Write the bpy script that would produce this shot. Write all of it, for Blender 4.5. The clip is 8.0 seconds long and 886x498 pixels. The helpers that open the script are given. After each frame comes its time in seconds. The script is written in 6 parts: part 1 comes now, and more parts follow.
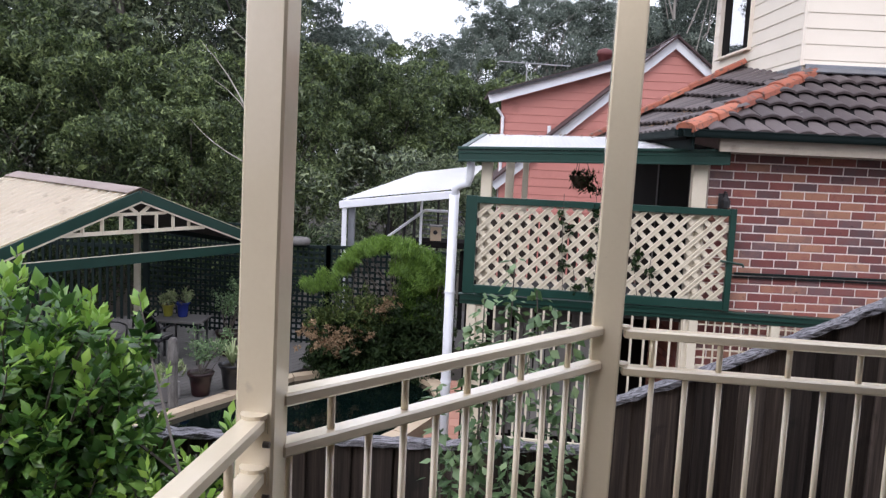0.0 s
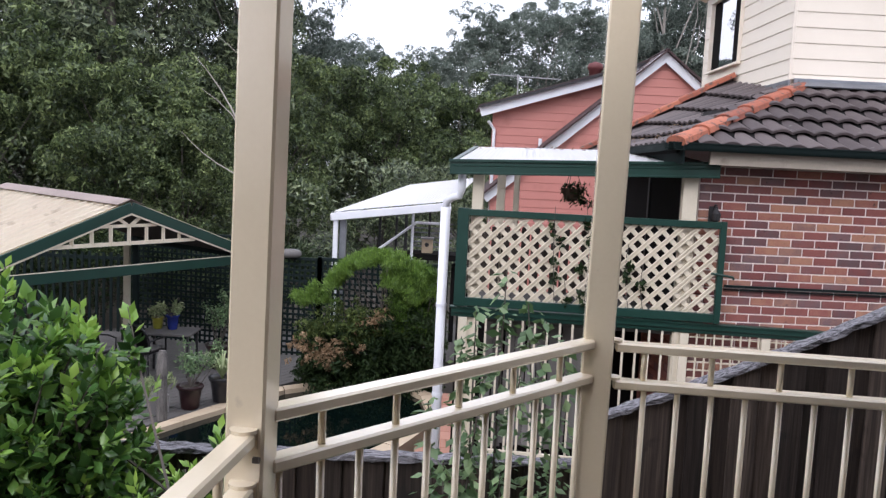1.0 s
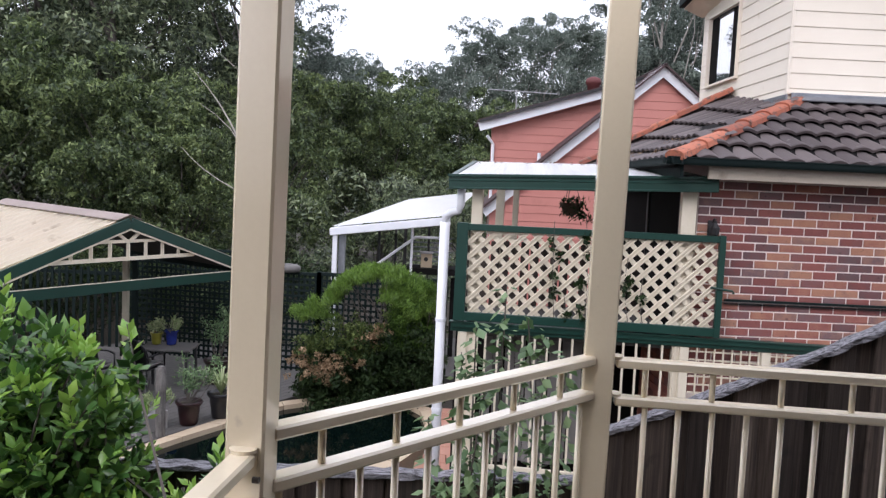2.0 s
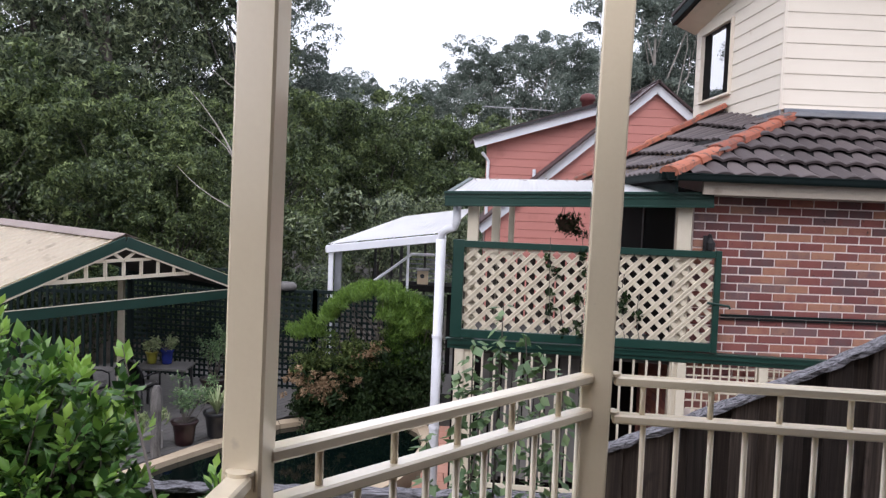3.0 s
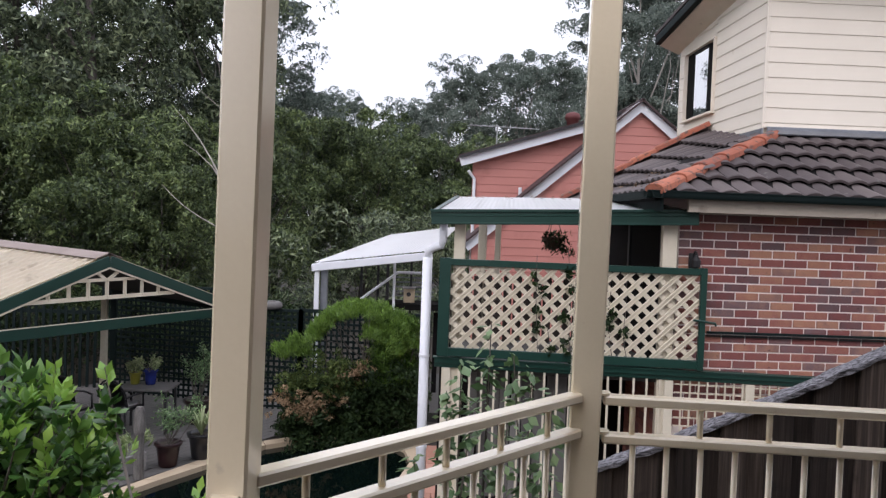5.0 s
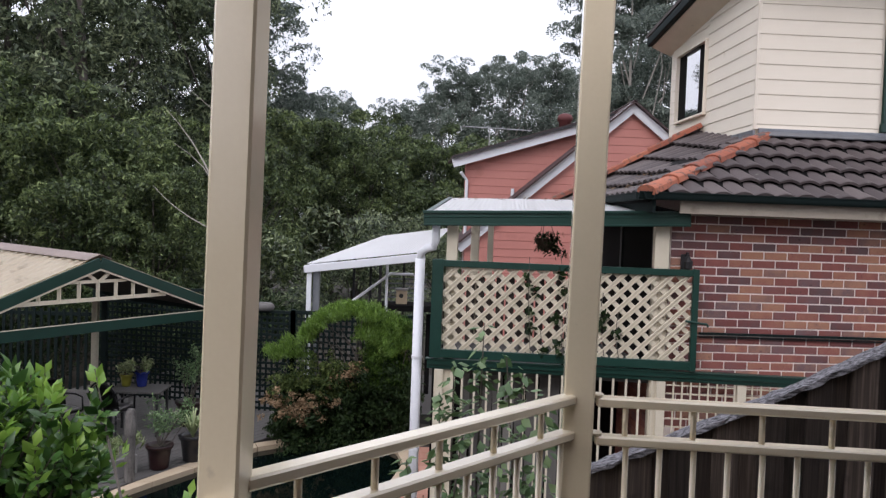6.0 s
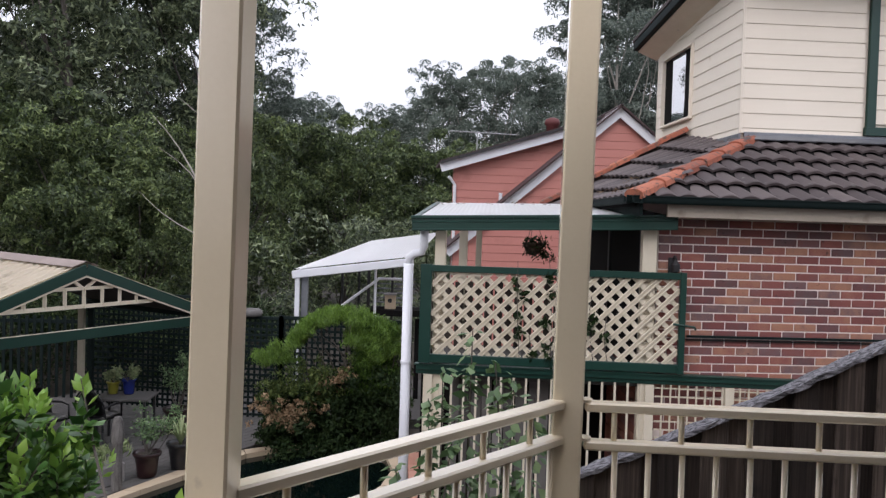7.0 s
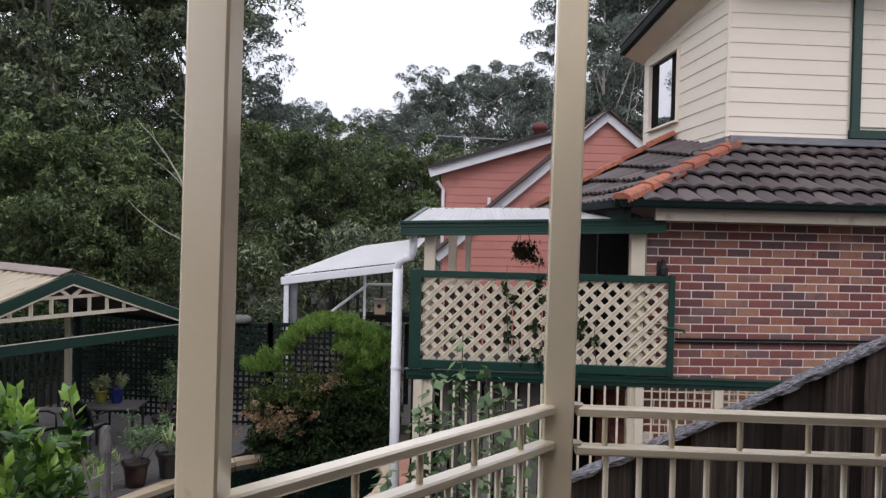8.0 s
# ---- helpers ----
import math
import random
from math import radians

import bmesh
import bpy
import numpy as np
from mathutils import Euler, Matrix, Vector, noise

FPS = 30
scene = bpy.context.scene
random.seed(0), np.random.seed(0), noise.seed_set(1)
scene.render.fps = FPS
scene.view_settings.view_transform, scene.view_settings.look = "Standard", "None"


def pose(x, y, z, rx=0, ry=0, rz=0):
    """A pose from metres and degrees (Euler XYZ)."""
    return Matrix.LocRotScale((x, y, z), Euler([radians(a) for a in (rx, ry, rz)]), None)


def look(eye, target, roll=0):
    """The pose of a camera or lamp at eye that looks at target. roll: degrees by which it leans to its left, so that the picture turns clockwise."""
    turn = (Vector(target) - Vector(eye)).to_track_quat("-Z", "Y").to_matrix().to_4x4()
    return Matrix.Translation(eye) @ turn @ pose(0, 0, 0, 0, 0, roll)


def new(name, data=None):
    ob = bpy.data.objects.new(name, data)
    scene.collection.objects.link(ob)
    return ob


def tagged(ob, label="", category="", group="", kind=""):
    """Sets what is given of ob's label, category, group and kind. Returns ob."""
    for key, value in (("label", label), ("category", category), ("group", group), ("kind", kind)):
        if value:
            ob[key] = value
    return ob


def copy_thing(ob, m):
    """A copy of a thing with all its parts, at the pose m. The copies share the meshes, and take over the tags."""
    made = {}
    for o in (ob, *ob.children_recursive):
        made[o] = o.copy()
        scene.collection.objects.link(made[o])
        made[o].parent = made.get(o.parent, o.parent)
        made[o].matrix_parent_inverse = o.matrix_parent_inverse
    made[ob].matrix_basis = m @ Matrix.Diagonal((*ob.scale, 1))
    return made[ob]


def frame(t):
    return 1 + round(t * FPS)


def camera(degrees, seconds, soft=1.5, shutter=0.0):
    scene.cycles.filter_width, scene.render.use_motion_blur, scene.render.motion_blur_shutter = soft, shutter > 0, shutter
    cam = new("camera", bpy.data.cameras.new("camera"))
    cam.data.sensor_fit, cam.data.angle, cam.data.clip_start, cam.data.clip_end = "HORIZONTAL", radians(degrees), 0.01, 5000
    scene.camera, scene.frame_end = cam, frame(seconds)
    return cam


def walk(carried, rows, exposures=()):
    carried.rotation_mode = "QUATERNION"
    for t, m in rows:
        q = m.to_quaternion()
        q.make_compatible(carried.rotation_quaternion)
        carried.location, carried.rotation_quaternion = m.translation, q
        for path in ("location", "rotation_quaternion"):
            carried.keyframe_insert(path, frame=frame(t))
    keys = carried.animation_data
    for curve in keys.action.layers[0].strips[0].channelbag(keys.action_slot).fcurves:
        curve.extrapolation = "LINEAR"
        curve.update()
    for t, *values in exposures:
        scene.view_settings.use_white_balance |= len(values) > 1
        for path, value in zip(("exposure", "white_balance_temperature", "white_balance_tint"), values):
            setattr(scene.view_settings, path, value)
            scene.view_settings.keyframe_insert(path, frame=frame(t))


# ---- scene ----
cam = camera(60.0, 8.0, soft=1.35)
PATH = [
    (0.0, pose(0.000, 0.000, 1.450, 83.40, -2.60, 0.00)),
    (0.5, pose(-0.001, 0.004, 1.450, 83.81, -2.73, -0.40)),
    (1.0, pose(-0.001, 0.005, 1.452, 84.34, -2.72, -0.64)),
    (1.5, pose(-0.002, 0.006, 1.455, 84.84, -2.68, -0.65)),
    (3.0, pose(-0.005, 0.008, 1.464, 86.64, -2.20, -1.04)),
    (3.5, pose(-0.005, 0.010, 1.465, 87.20, -2.03, -1.21)),
    (4.0, pose(-0.006, 0.013, 1.467, 87.53, -1.94, -1.41)),
    (4.5, pose(-0.008, 0.018, 1.466, 87.89, -1.99, -1.79)),
    (6.0, pose(-0.009, 0.029, 1.467, 88.13, -2.04, -2.64)),
    (6.5, pose(-0.009, 0.032, 1.468, 88.34, -1.92, -3.11)),
    (7.0, pose(-0.008, 0.030, 1.472, 88.48, -1.72, -3.51)),
    (7.5, pose(-0.008, 0.031, 1.473, 88.74, -1.49, -3.93)),
    (8.0, pose(-0.009, 0.032, 1.475, 88.86, -1.26, -4.34)),
]
walk(cam, PATH, exposures=[(0.0, -0.20, 6200, 19), (1.5, -0.19, 6220, 19), (3.5, -0.37, 6280, 19), (4.5, -0.46, 6310, 19), (6.0, -0.61, 6380, 18), (7.0, -0.63, 6400, 18), (8.0, -0.76, 6430, 18)])

# ---- light ----
world = bpy.data.worlds.new("overcast_sky")
scene.world = world
world.use_nodes = True
wn, wl = world.node_tree.nodes, world.node_tree.links
sky = wn.new("ShaderNodeTexSky")
sky.sky_type, sky.sun_disc = "NISHITA", False
sky.sun_elevation, sky.sun_rotation = radians(37), radians(213)
sky.dust_density, sky.air_density = 4.0, 1.0
sky_bg = wn["Background"]
sky_bg.inputs["Strength"].default_value = 0.10
wl.new(sky.outputs["Color"], sky_bg.inputs["Color"])
cloud_bg = wn.new("ShaderNodeBackground")
cloud_noise = wn.new("ShaderNodeTexNoise")
cloud_noise.inputs["Scale"].default_value = 1.6
cloud_noise.inputs["Detail"].default_value = 4
cloud_ramp = wn.new("ShaderNodeValToRGB")
cloud_ramp.color_ramp.elements[0].color = (0.85, 0.91, 1.0, 1)
cloud_ramp.color_ramp.elements[1].color = (0.94, 0.97, 1.0, 1)
wl.new(cloud_noise.outputs["Fac"], cloud_ramp.inputs["Fac"])
wl.new(cloud_ramp.outputs["Color"], cloud_bg.inputs["Color"])
sky_dir = wn.new("ShaderNodeTexCoord")
sky_axes = wn.new("ShaderNodeSeparateXYZ")
sky_rise = wn.new("ShaderNodeMapRange")  # overcast cloud is brighter overhead than at the horizon
sky_rise.inputs["From Min"].default_value, sky_rise.inputs["From Max"].default_value = 0.05, 1.0
sky_rise.inputs["To Min"].default_value, sky_rise.inputs["To Max"].default_value = 2.25, 4.0
wl.new(sky_dir.outputs["Generated"], sky_axes.inputs["Vector"])
wl.new(sky_axes.outputs["Z"], sky_rise.inputs["Value"])
wl.new(sky_rise.outputs["Result"], cloud_bg.inputs["Strength"])
sky_mix = wn.new("ShaderNodeMixShader")
sky_mix.inputs["Fac"].default_value = 0.75
wl.new(sky_bg.outputs[0], sky_mix.inputs[1])
wl.new(cloud_bg.outputs[0], sky_mix.inputs[2])
wl.new(sky_mix.outputs[0], wn["World Output"].inputs["Surface"])

sun_data = bpy.data.lights.new("sun", "SUN")
sun_data.energy, sun_data.angle, sun_data.color = 1.2, radians(25), (1.0, 0.98, 0.95)
sun = new("sun", sun_data)
sun.matrix_world = look((-9, -8, 12.5), (0, 6, 0))


# ---- materials ----
def mat(name, a, b, rough=0.6, scale=4.0, fine=60.0, bump=0.15, metal=0.0, stretch=(1, 1, 1), per=None, translucent=0.0, spec=0.5, jitter=0.25, dirt=None, fine_mix=0.35, piece=0.62, span=0.35):
    """A surface of two tones: broad stains, fine grain and relief; per: 'object' or 'island' varies the tone piece by piece."""
    m = bpy.data.materials.new(name)
    m.use_nodes = True
    n, l = m.node_tree.nodes, m.node_tree.links
    bsdf = n["Principled BSDF"]
    geo = n.new("ShaderNodeNewGeometry")
    mp = n.new("ShaderNodeMapping")
    mp.inputs["Scale"].default_value = stretch
    l.new(geo.outputs["Position"], mp.inputs["Vector"])
    broad = n.new("ShaderNodeTexNoise")
    broad.inputs["Scale"].default_value, broad.inputs["Detail"].default_value = scale, 5
    grain = n.new("ShaderNodeTexNoise")
    grain.inputs["Scale"].default_value, grain.inputs["Detail"].default_value = fine, 4
    for t in (broad, grain):
        l.new(mp.outputs["Vector"], t.inputs["Vector"])
    mixf = n.new("ShaderNodeMix")
    mixf.inputs["Factor"].default_value = fine_mix
    l.new(broad.outputs["Fac"], mixf.inputs["A"])
    l.new(grain.outputs["Fac"], mixf.inputs["B"])
    fac = mixf.outputs["Result"]
    if per:
        rnd = geo.outputs["Random Per Island"]
        if per == "object":
            info = n.new("ShaderNodeObjectInfo")
            rnd = info.outputs["Random"]
        half = n.new("ShaderNodeMix")
        half.inputs["Factor"].default_value = piece
        l.new(fac, half.inputs["A"])
        l.new(rnd, half.inputs["B"])
        fac = half.outputs["Result"]
    ramp = n.new("ShaderNodeValToRGB")
    tones = [a, b] if isinstance(a[0], (int, float)) else list(a)
    els = ramp.color_ramp.elements
    lo, hi = (0.5 - jitter, 0.5 + jitter) if not per else (0.5 - span, 0.5 + span)
    els[0].position, els[1].position = lo, hi
    while len(els) < len(tones):
        els.new(0.5)
    for i, tone in enumerate(tones):
        els[i].position = lo + (hi - lo) * i / (len(tones) - 1)
        els[i].color = (*tone, 1)
    l.new(fac, ramp.inputs["Fac"])
    col = ramp.outputs["Color"]
    if dirt:
        dn = n.new("ShaderNodeTexNoise")
        dn.inputs["Scale"].default_value, dn.inputs["Detail"].default_value = dirt[1], 6
        l.new(geo.outputs["Position"], dn.inputs["Vector"])
        dr = n.new("ShaderNodeValToRGB")
        dr.color_ramp.elements[0].position, dr.color_ramp.elements[1].position = dirt[2], dirt[2] + 0.12
        l.new(dn.outputs["Fac"], dr.inputs["Fac"])
        dm = n.new("ShaderNodeMix")
        dm.data_type = "RGBA"
        l.new(dr.outputs["Color"], dm.inputs["Factor"])
        l.new(col, dm.inputs["A"])
        dm.inputs["B"].default_value = (*dirt[0], 1)
        col = dm.outputs["Result"]
    l.new(col, bsdf.inputs["Base Color"])
    rr = n.new("ShaderNodeMapRange")
    rr.inputs["To Min"].default_value, rr.inputs["To Max"].default_value = max(0.03, rough - 0.1), min(1, rough + 0.1)
    l.new(broad.outputs["Fac"], rr.inputs["Value"])
    l.new(rr.outputs["Result"], bsdf.inputs["Roughness"])
    bsdf.inputs["Metallic"].default_value = metal
    bsdf.inputs["Specular IOR Level"].default_value = spec
    if bump:
        bp = n.new("ShaderNodeBump")
        bp.inputs["Strength"].default_value, bp.inputs["Distance"].default_value = bump, 0.01
        l.new(mixf.outputs["Result"], bp.inputs["Height"])
        l.new(bp.outputs["Normal"], bsdf.inputs["Normal"])
    if translucent:
        tr = n.new("ShaderNodeBsdfTranslucent")
        l.new(col, tr.inputs["Color"])
        mx = n.new("ShaderNodeMixShader")
        mx.inputs["Fac"].default_value = translucent
        l.new(bsdf.outputs[0], mx.inputs[1])
        l.new(tr.outputs[0], mx.inputs[2])
        l.new(mx.outputs[0], n["Material Output"].inputs["Surface"])
    return m


CREAM = mat("cream_powder_coat", (0.76, 0.655, 0.465), (0.82, 0.715, 0.525), 0.17, 3, 90, 0.02, spec=0.9, dirt=((0.42, 0.35, 0.27), 9, 0.70))
CREAM.node_tree.nodes["Principled BSDF"].inputs["Coat Weight"].default_value = 0.45
CREAM.node_tree.nodes["Principled BSDF"].inputs["Coat Roughness"].default_value = 0.12
CREAM_OLD = mat("cream_paint_weathered", (0.56, 0.50, 0.38), (0.66, 0.60, 0.48), 0.5, 5, 60, 0.08, dirt=((0.35, 0.31, 0.25), 6, 0.66))
GREEN = mat("dark_green_paint", (0.004, 0.029, 0.021), (0.006, 0.041, 0.030), 0.4, 4, 60, 0.05)
GREEN_DARK = mat("blackish_green_paint", (0.003, 0.008, 0.008), (0.006, 0.015, 0.0145), 0.7, 4, 50, 0.1, spec=0.2)
BRICK = mat("clinker_brick", ((0.105, 0.062, 0.064), (0.165, 0.052, 0.048), (0.235, 0.080, 0.066), (0.36, 0.175, 0.110), (0.145, 0.088, 0.090), (0.20, 0.066, 0.056)), None, 0.85, 9, 90, 0.5, per="object", dirt=((0.045, 0.026, 0.026), 22, 0.64), piece=0.72, span=0.36)
BRICK_FAR = mat("clinker_brick_rest", ((0.17, 0.085, 0.080), (0.25, 0.085, 0.070), (0.32, 0.13, 0.085)), None, 0.85, 14, 90, 0.4, per="island")
MORTAR = mat("mortar", (0.66, 0.58, 0.54), (0.78, 0.70, 0.65), 0.95, 8, 120, 0.4)
SIDING = mat("cream_weatherboard", (0.71, 0.645, 0.54), (0.76, 0.69, 0.585), 0.5, 2, 70, 0.05, dirt=((0.55, 0.46, 0.34), 3, 0.68))
PINK = mat("pink_weatherboard", (0.45, 0.178, 0.148), (0.50, 0.205, 0.170), 0.6, 2, 60, 0.08, dirt=((0.40, 0.155, 0.125), 2.2, 0.6))
WHITE = mat("white_paint", (0.66, 0.68, 0.73), (0.76, 0.77, 0.80), 0.45, 4, 60, 0.04, dirt=((0.55, 0.53, 0.50), 5, 0.68))
TILE = mat("charcoal_concrete_tile", ((0.045, 0.034, 0.034), (0.075, 0.058, 0.057), (0.110, 0.088, 0.084)), None, 0.75, 6, 70, 0.4, per="object", dirt=((0.13, 0.12, 0.11), 11, 0.66))
TERRACOTTA = mat("terracotta_ridge", ((0.20, 0.062, 0.040), (0.32, 0.098, 0.056), (0.40, 0.14, 0.082)), None, 0.85, 12, 70, 0.5, per="object", dirt=((0.11, 0.065, 0.052), 16, 0.54))
LEAD = mat("grey_lead_flashing", (0.16, 0.17, 0.19), (0.26, 0.27, 0.29), 0.5, 8, 60, 0.2, 0.6)
WOOD_DARK = mat("weathered_dark_paling", ((0.012, 0.008, 0.006), (0.034, 0.024, 0.019), (0.066, 0.048, 0.038), (0.15, 0.115, 0.092)), None, 0.9, 3.2, 9, 0.7, stretch=(15, 15, 0.45), per="object", dirt=((0.012, 0.010, 0.009), 6, 0.60), piece=0.26, fine_mix=0.45, span=0.18)
WOOD_GREY = mat("silvered_capping", (0.028, 0.026, 0.028), (0.27, 0.26, 0.28), 0.9, 16, 120, 0.9, stretch=(0.9, 7, 7), jitter=0.09)
DECKING = mat("grey_decking", ((0.052, 0.048, 0.045), (0.092, 0.086, 0.081), (0.155, 0.147, 0.139)), None, 0.85, 3, 40, 0.5, per="island", stretch=(2, 2, 2), span=0.28)
COPING = mat("sandstone_coping", (0.40, 0.31, 0.21), (0.52, 0.42, 0.30), 0.85, 3, 50, 0.4)
PAVER = mat("terracotta_paver", (0.33, 0.16, 0.11), (0.42, 0.22, 0.16), 0.85, 5, 50, 0.4, per="object")
ROOF_CREAM = mat("cream_corrugated_steel", (0.70, 0.61, 0.47), (0.82, 0.74, 0.60), 0.45, 1.5, 30, 0.05, 0.0, dirt=((0.45, 0.36, 0.24), 3.0, 0.62))
ROOF_RIDGE = mat("faded_ridge_capping", (0.20, 0.16, 0.14), (0.29, 0.235, 0.21), 0.6, 3, 40, 0.05)
ROOF_WHITE = mat("white_roof_sheet", (0.80, 0.80, 0.80), (0.86, 0.86, 0.86), 0.35, 2, 40, 0.03, dirt=((0.62, 0.60, 0.56), 3, 0.68))
BARK = mat("eucalypt_bark", (0.045, 0.038, 0.033), (0.14, 0.122, 0.105), 0.9, 3, 20, 0.6, stretch=(3, 3, 0.6))
BARK_PALE = mat("pale_gum_bark", (0.20, 0.18, 0.155), (0.42, 0.39, 0.35), 0.8, 1.2, 14, 0.3, stretch=(2, 2, 0.5))
LEAF_GUM = mat("gum_foliage", ((0.023, 0.034, 0.020), (0.084, 0.114, 0.062), (0.28, 0.33, 0.18)), None, 0.5, 0.75, 2, 0, per="island", translucent=0.32, spec=0.45, piece=0.38, span=0.19)
LEAF_LIGHT = mat("fresh_foliage", ((0.022, 0.036, 0.017), (0.070, 0.105, 0.040), (0.23, 0.29, 0.11)), None, 0.5, 0.6, 2, 0, per="island", translucent=0.25, spec=0.4, piece=0.38, span=0.19)
# Paler, greyer green: the haze of distance is put into the leaf colour.
LEAF_FAR = mat("hazy_distant_foliage", ((0.060, 0.080, 0.070), (0.145, 0.180, 0.150), (0.29, 0.335, 0.28)), None, 0.6, 0.3, 1, 0, per="island", translucent=0.36, spec=0.35, piece=0.42, span=0.21)
LEAF_LAUREL = mat("glossy_laurel_leaf", ((0.013, 0.044, 0.011), (0.056, 0.140, 0.028), (0.18, 0.33, 0.065)), None, 0.34, 1.6, 8, 0, per="island", translucent=0.18, spec=0.5)
LEAF_TIP = mat("young_laurel_leaf", ((0.15, 0.30, 0.045), (0.31, 0.48, 0.09)), None, 0.35, 1.6, 8, 0, per="island", translucent=0.3)
LEAF_FINE = mat("fine_bright_needles", ((0.050, 0.105, 0.014), (0.105, 0.195, 0.024), (0.18, 0.30, 0.045)), None, 0.55, 1.5, 6, 0, per="island", translucent=0.25)
LEAF_NEEDLE = mat("dull_green_needles", ((0.018, 0.042, 0.009), (0.055, 0.112, 0.018), (0.115, 0.20, 0.032)), None, 0.6, 1.5, 6, 0, per="island", translucent=0.2, spec=0.2)
LEAF_OLIVE = mat("olive_shrub_leaf", ((0.022, 0.040, 0.010), (0.065, 0.100, 0.026), (0.16, 0.20, 0.06)), None, 0.6, 2, 8, 0, per="island", translucent=0.2, spec=0.25)
# Very dark green: shade low in the shrub and behind the lattice, as colour.
LEAF_DARK = mat("dark_and_shaded_leaf", ((0.006, 0.014, 0.005), (0.016, 0.032, 0.010), (0.036, 0.060, 0.019)), None, 0.6, 2, 8, 0, per="island", translucent=0.12, spec=0.15)
LEAF_BROWN = mat("dry_brown_blossom", ((0.15, 0.090, 0.045), (0.29, 0.19, 0.105), (0.40, 0.29, 0.18)), None, 0.8, 2, 8, 0, per="island", translucent=0.15)
LEAF_VINE = mat("soft_green_climber_leaf", ((0.050, 0.100, 0.040), (0.105, 0.185, 0.075), (0.24, 0.34, 0.16)), None, 0.5, 2, 8, 0, per="island", translucent=0.25)
LEAF_STRIPE = mat("striped_spider_leaf", ((0.16, 0.24, 0.08), (0.42, 0.46, 0.26)), None, 0.5, 2, 8, 0, per="island", translucent=0.25)
SOIL = mat("leaf_litter_soil", (0.025, 0.021, 0.016), (0.065, 0.054, 0.039), 0.95, 1.2, 20, 0.6)
PLASTIC_DARK = mat("dark_maroon_glaze", (0.014, 0.005, 0.006), (0.028, 0.009, 0.010), 0.35, 4, 40, 0.05)
GLAZE_BLACK = mat("black_glaze", (0.010, 0.010, 0.012), (0.022, 0.022, 0.025), 0.3, 4, 40, 0.05)
GLAZE_BLUE = mat("cobalt_glaze", (0.012, 0.020, 0.13), (0.02, 0.035, 0.20), 0.25, 4, 40, 0.03)
GLAZE_LIME = mat("olive_yellow_glaze", (0.20, 0.19, 0.025), (0.28, 0.26, 0.04), 0.35, 4, 40, 0.03)
STONE_GREY = mat("grey_stone_top", (0.20, 0.19, 0.19), (0.30, 0.29, 0.28), 0.6, 4, 50, 0.1)
BLACK_METAL = mat("black_metal", (0.010, 0.010, 0.011), (0.02, 0.02, 0.022), 0.5, 5, 50, 0.05)
RUSTY = mat("tarnished_bracket", (0.06, 0.05, 0.045), (0.14, 0.12, 0.10), 0.6, 20, 90, 0.2, 0.5)
BOLLARD_WOOD = mat("split_grey_timber", (0.045, 0.041, 0.038), (0.17, 0.16, 0.15), 0.9, 6, 40, 0.9, stretch=(5, 5, 0.7), jitter=0.16)
LINING = mat("dark_brown_lining", (0.026, 0.019, 0.014), (0.046, 0.034, 0.026), 0.7, 4, 40, 0.2, stretch=(1, 6, 1))
ROOF_DARK = mat("dark_maroon_roof", (0.035, 0.020, 0.020), (0.065, 0.036, 0.036), 0.8, 5, 40, 0.2)
DRY_LEAF = mat("dry_leaf_litter", ((0.06, 0.035, 0.02), (0.14, 0.085, 0.045), (0.22, 0.15, 0.08)), None, 0.9, 4, 20, 0, per="island")
RED_CAP = mat("maroon_ridge_cap", (0.085, 0.020, 0.020), (0.13, 0.032, 0.030), 0.7, 4, 40, 0.2)
# Near-black: stands in for shade in gaps and recesses; also the patio landing.
DARK_VOID = mat("shade_and_dark_parts_black", (0.005, 0.005, 0.005), (0.010, 0.009, 0.009), 0.8, 2, 20, 0.05, spec=0.08)
GALV = mat("galvanised_wire", (0.35, 0.36, 0.37), (0.5, 0.5, 0.5), 0.4, 5, 40, 0.02, 0.8)
COIR = mat("coir_basket", (0.035, 0.022, 0.015), (0.075, 0.05, 0.03), 0.95, 20, 90, 0.6)
# Beige made darker: the gutter's shade on the fascia is in the colour.
BEIGE = mat("shade_darkened_beige", (0.34, 0.29, 0.23), (0.42, 0.36, 0.29), 0.55, 4, 50, 0.06, dirt=((0.22, 0.18, 0.14), 5, 0.62))
# Dark brown for the unseen walls and ceiling, to keep bounce light low.
WALL_OWN = mat("unseen_porch_brown", (0.12, 0.066, 0.050), (0.17, 0.095, 0.070), 0.8, 2, 40, 0.1)
PALING_MID = mat("grey_brown_paling", ((0.085, 0.080, 0.076), (0.15, 0.142, 0.135), (0.23, 0.22, 0.21)), None, 0.9, 3, 40, 0.5, stretch=(8, 8, 0.7), per="object")


def glass(name, tint, rough=0.02):
    m = bpy.data.materials.new(name)
    m.use_nodes = True
    b = m.node_tree.nodes["Principled BSDF"]
    b.inputs["Base Color"].default_value = (*tint, 1)
    b.inputs["Roughness"].default_value = rough
    b.inputs["Specular IOR Level"].default_value = 1.0
    b.inputs["IOR"].default_value = 3.6
    return m


PANE = glass("reflective_window_glass", (0.02, 0.025, 0.03))


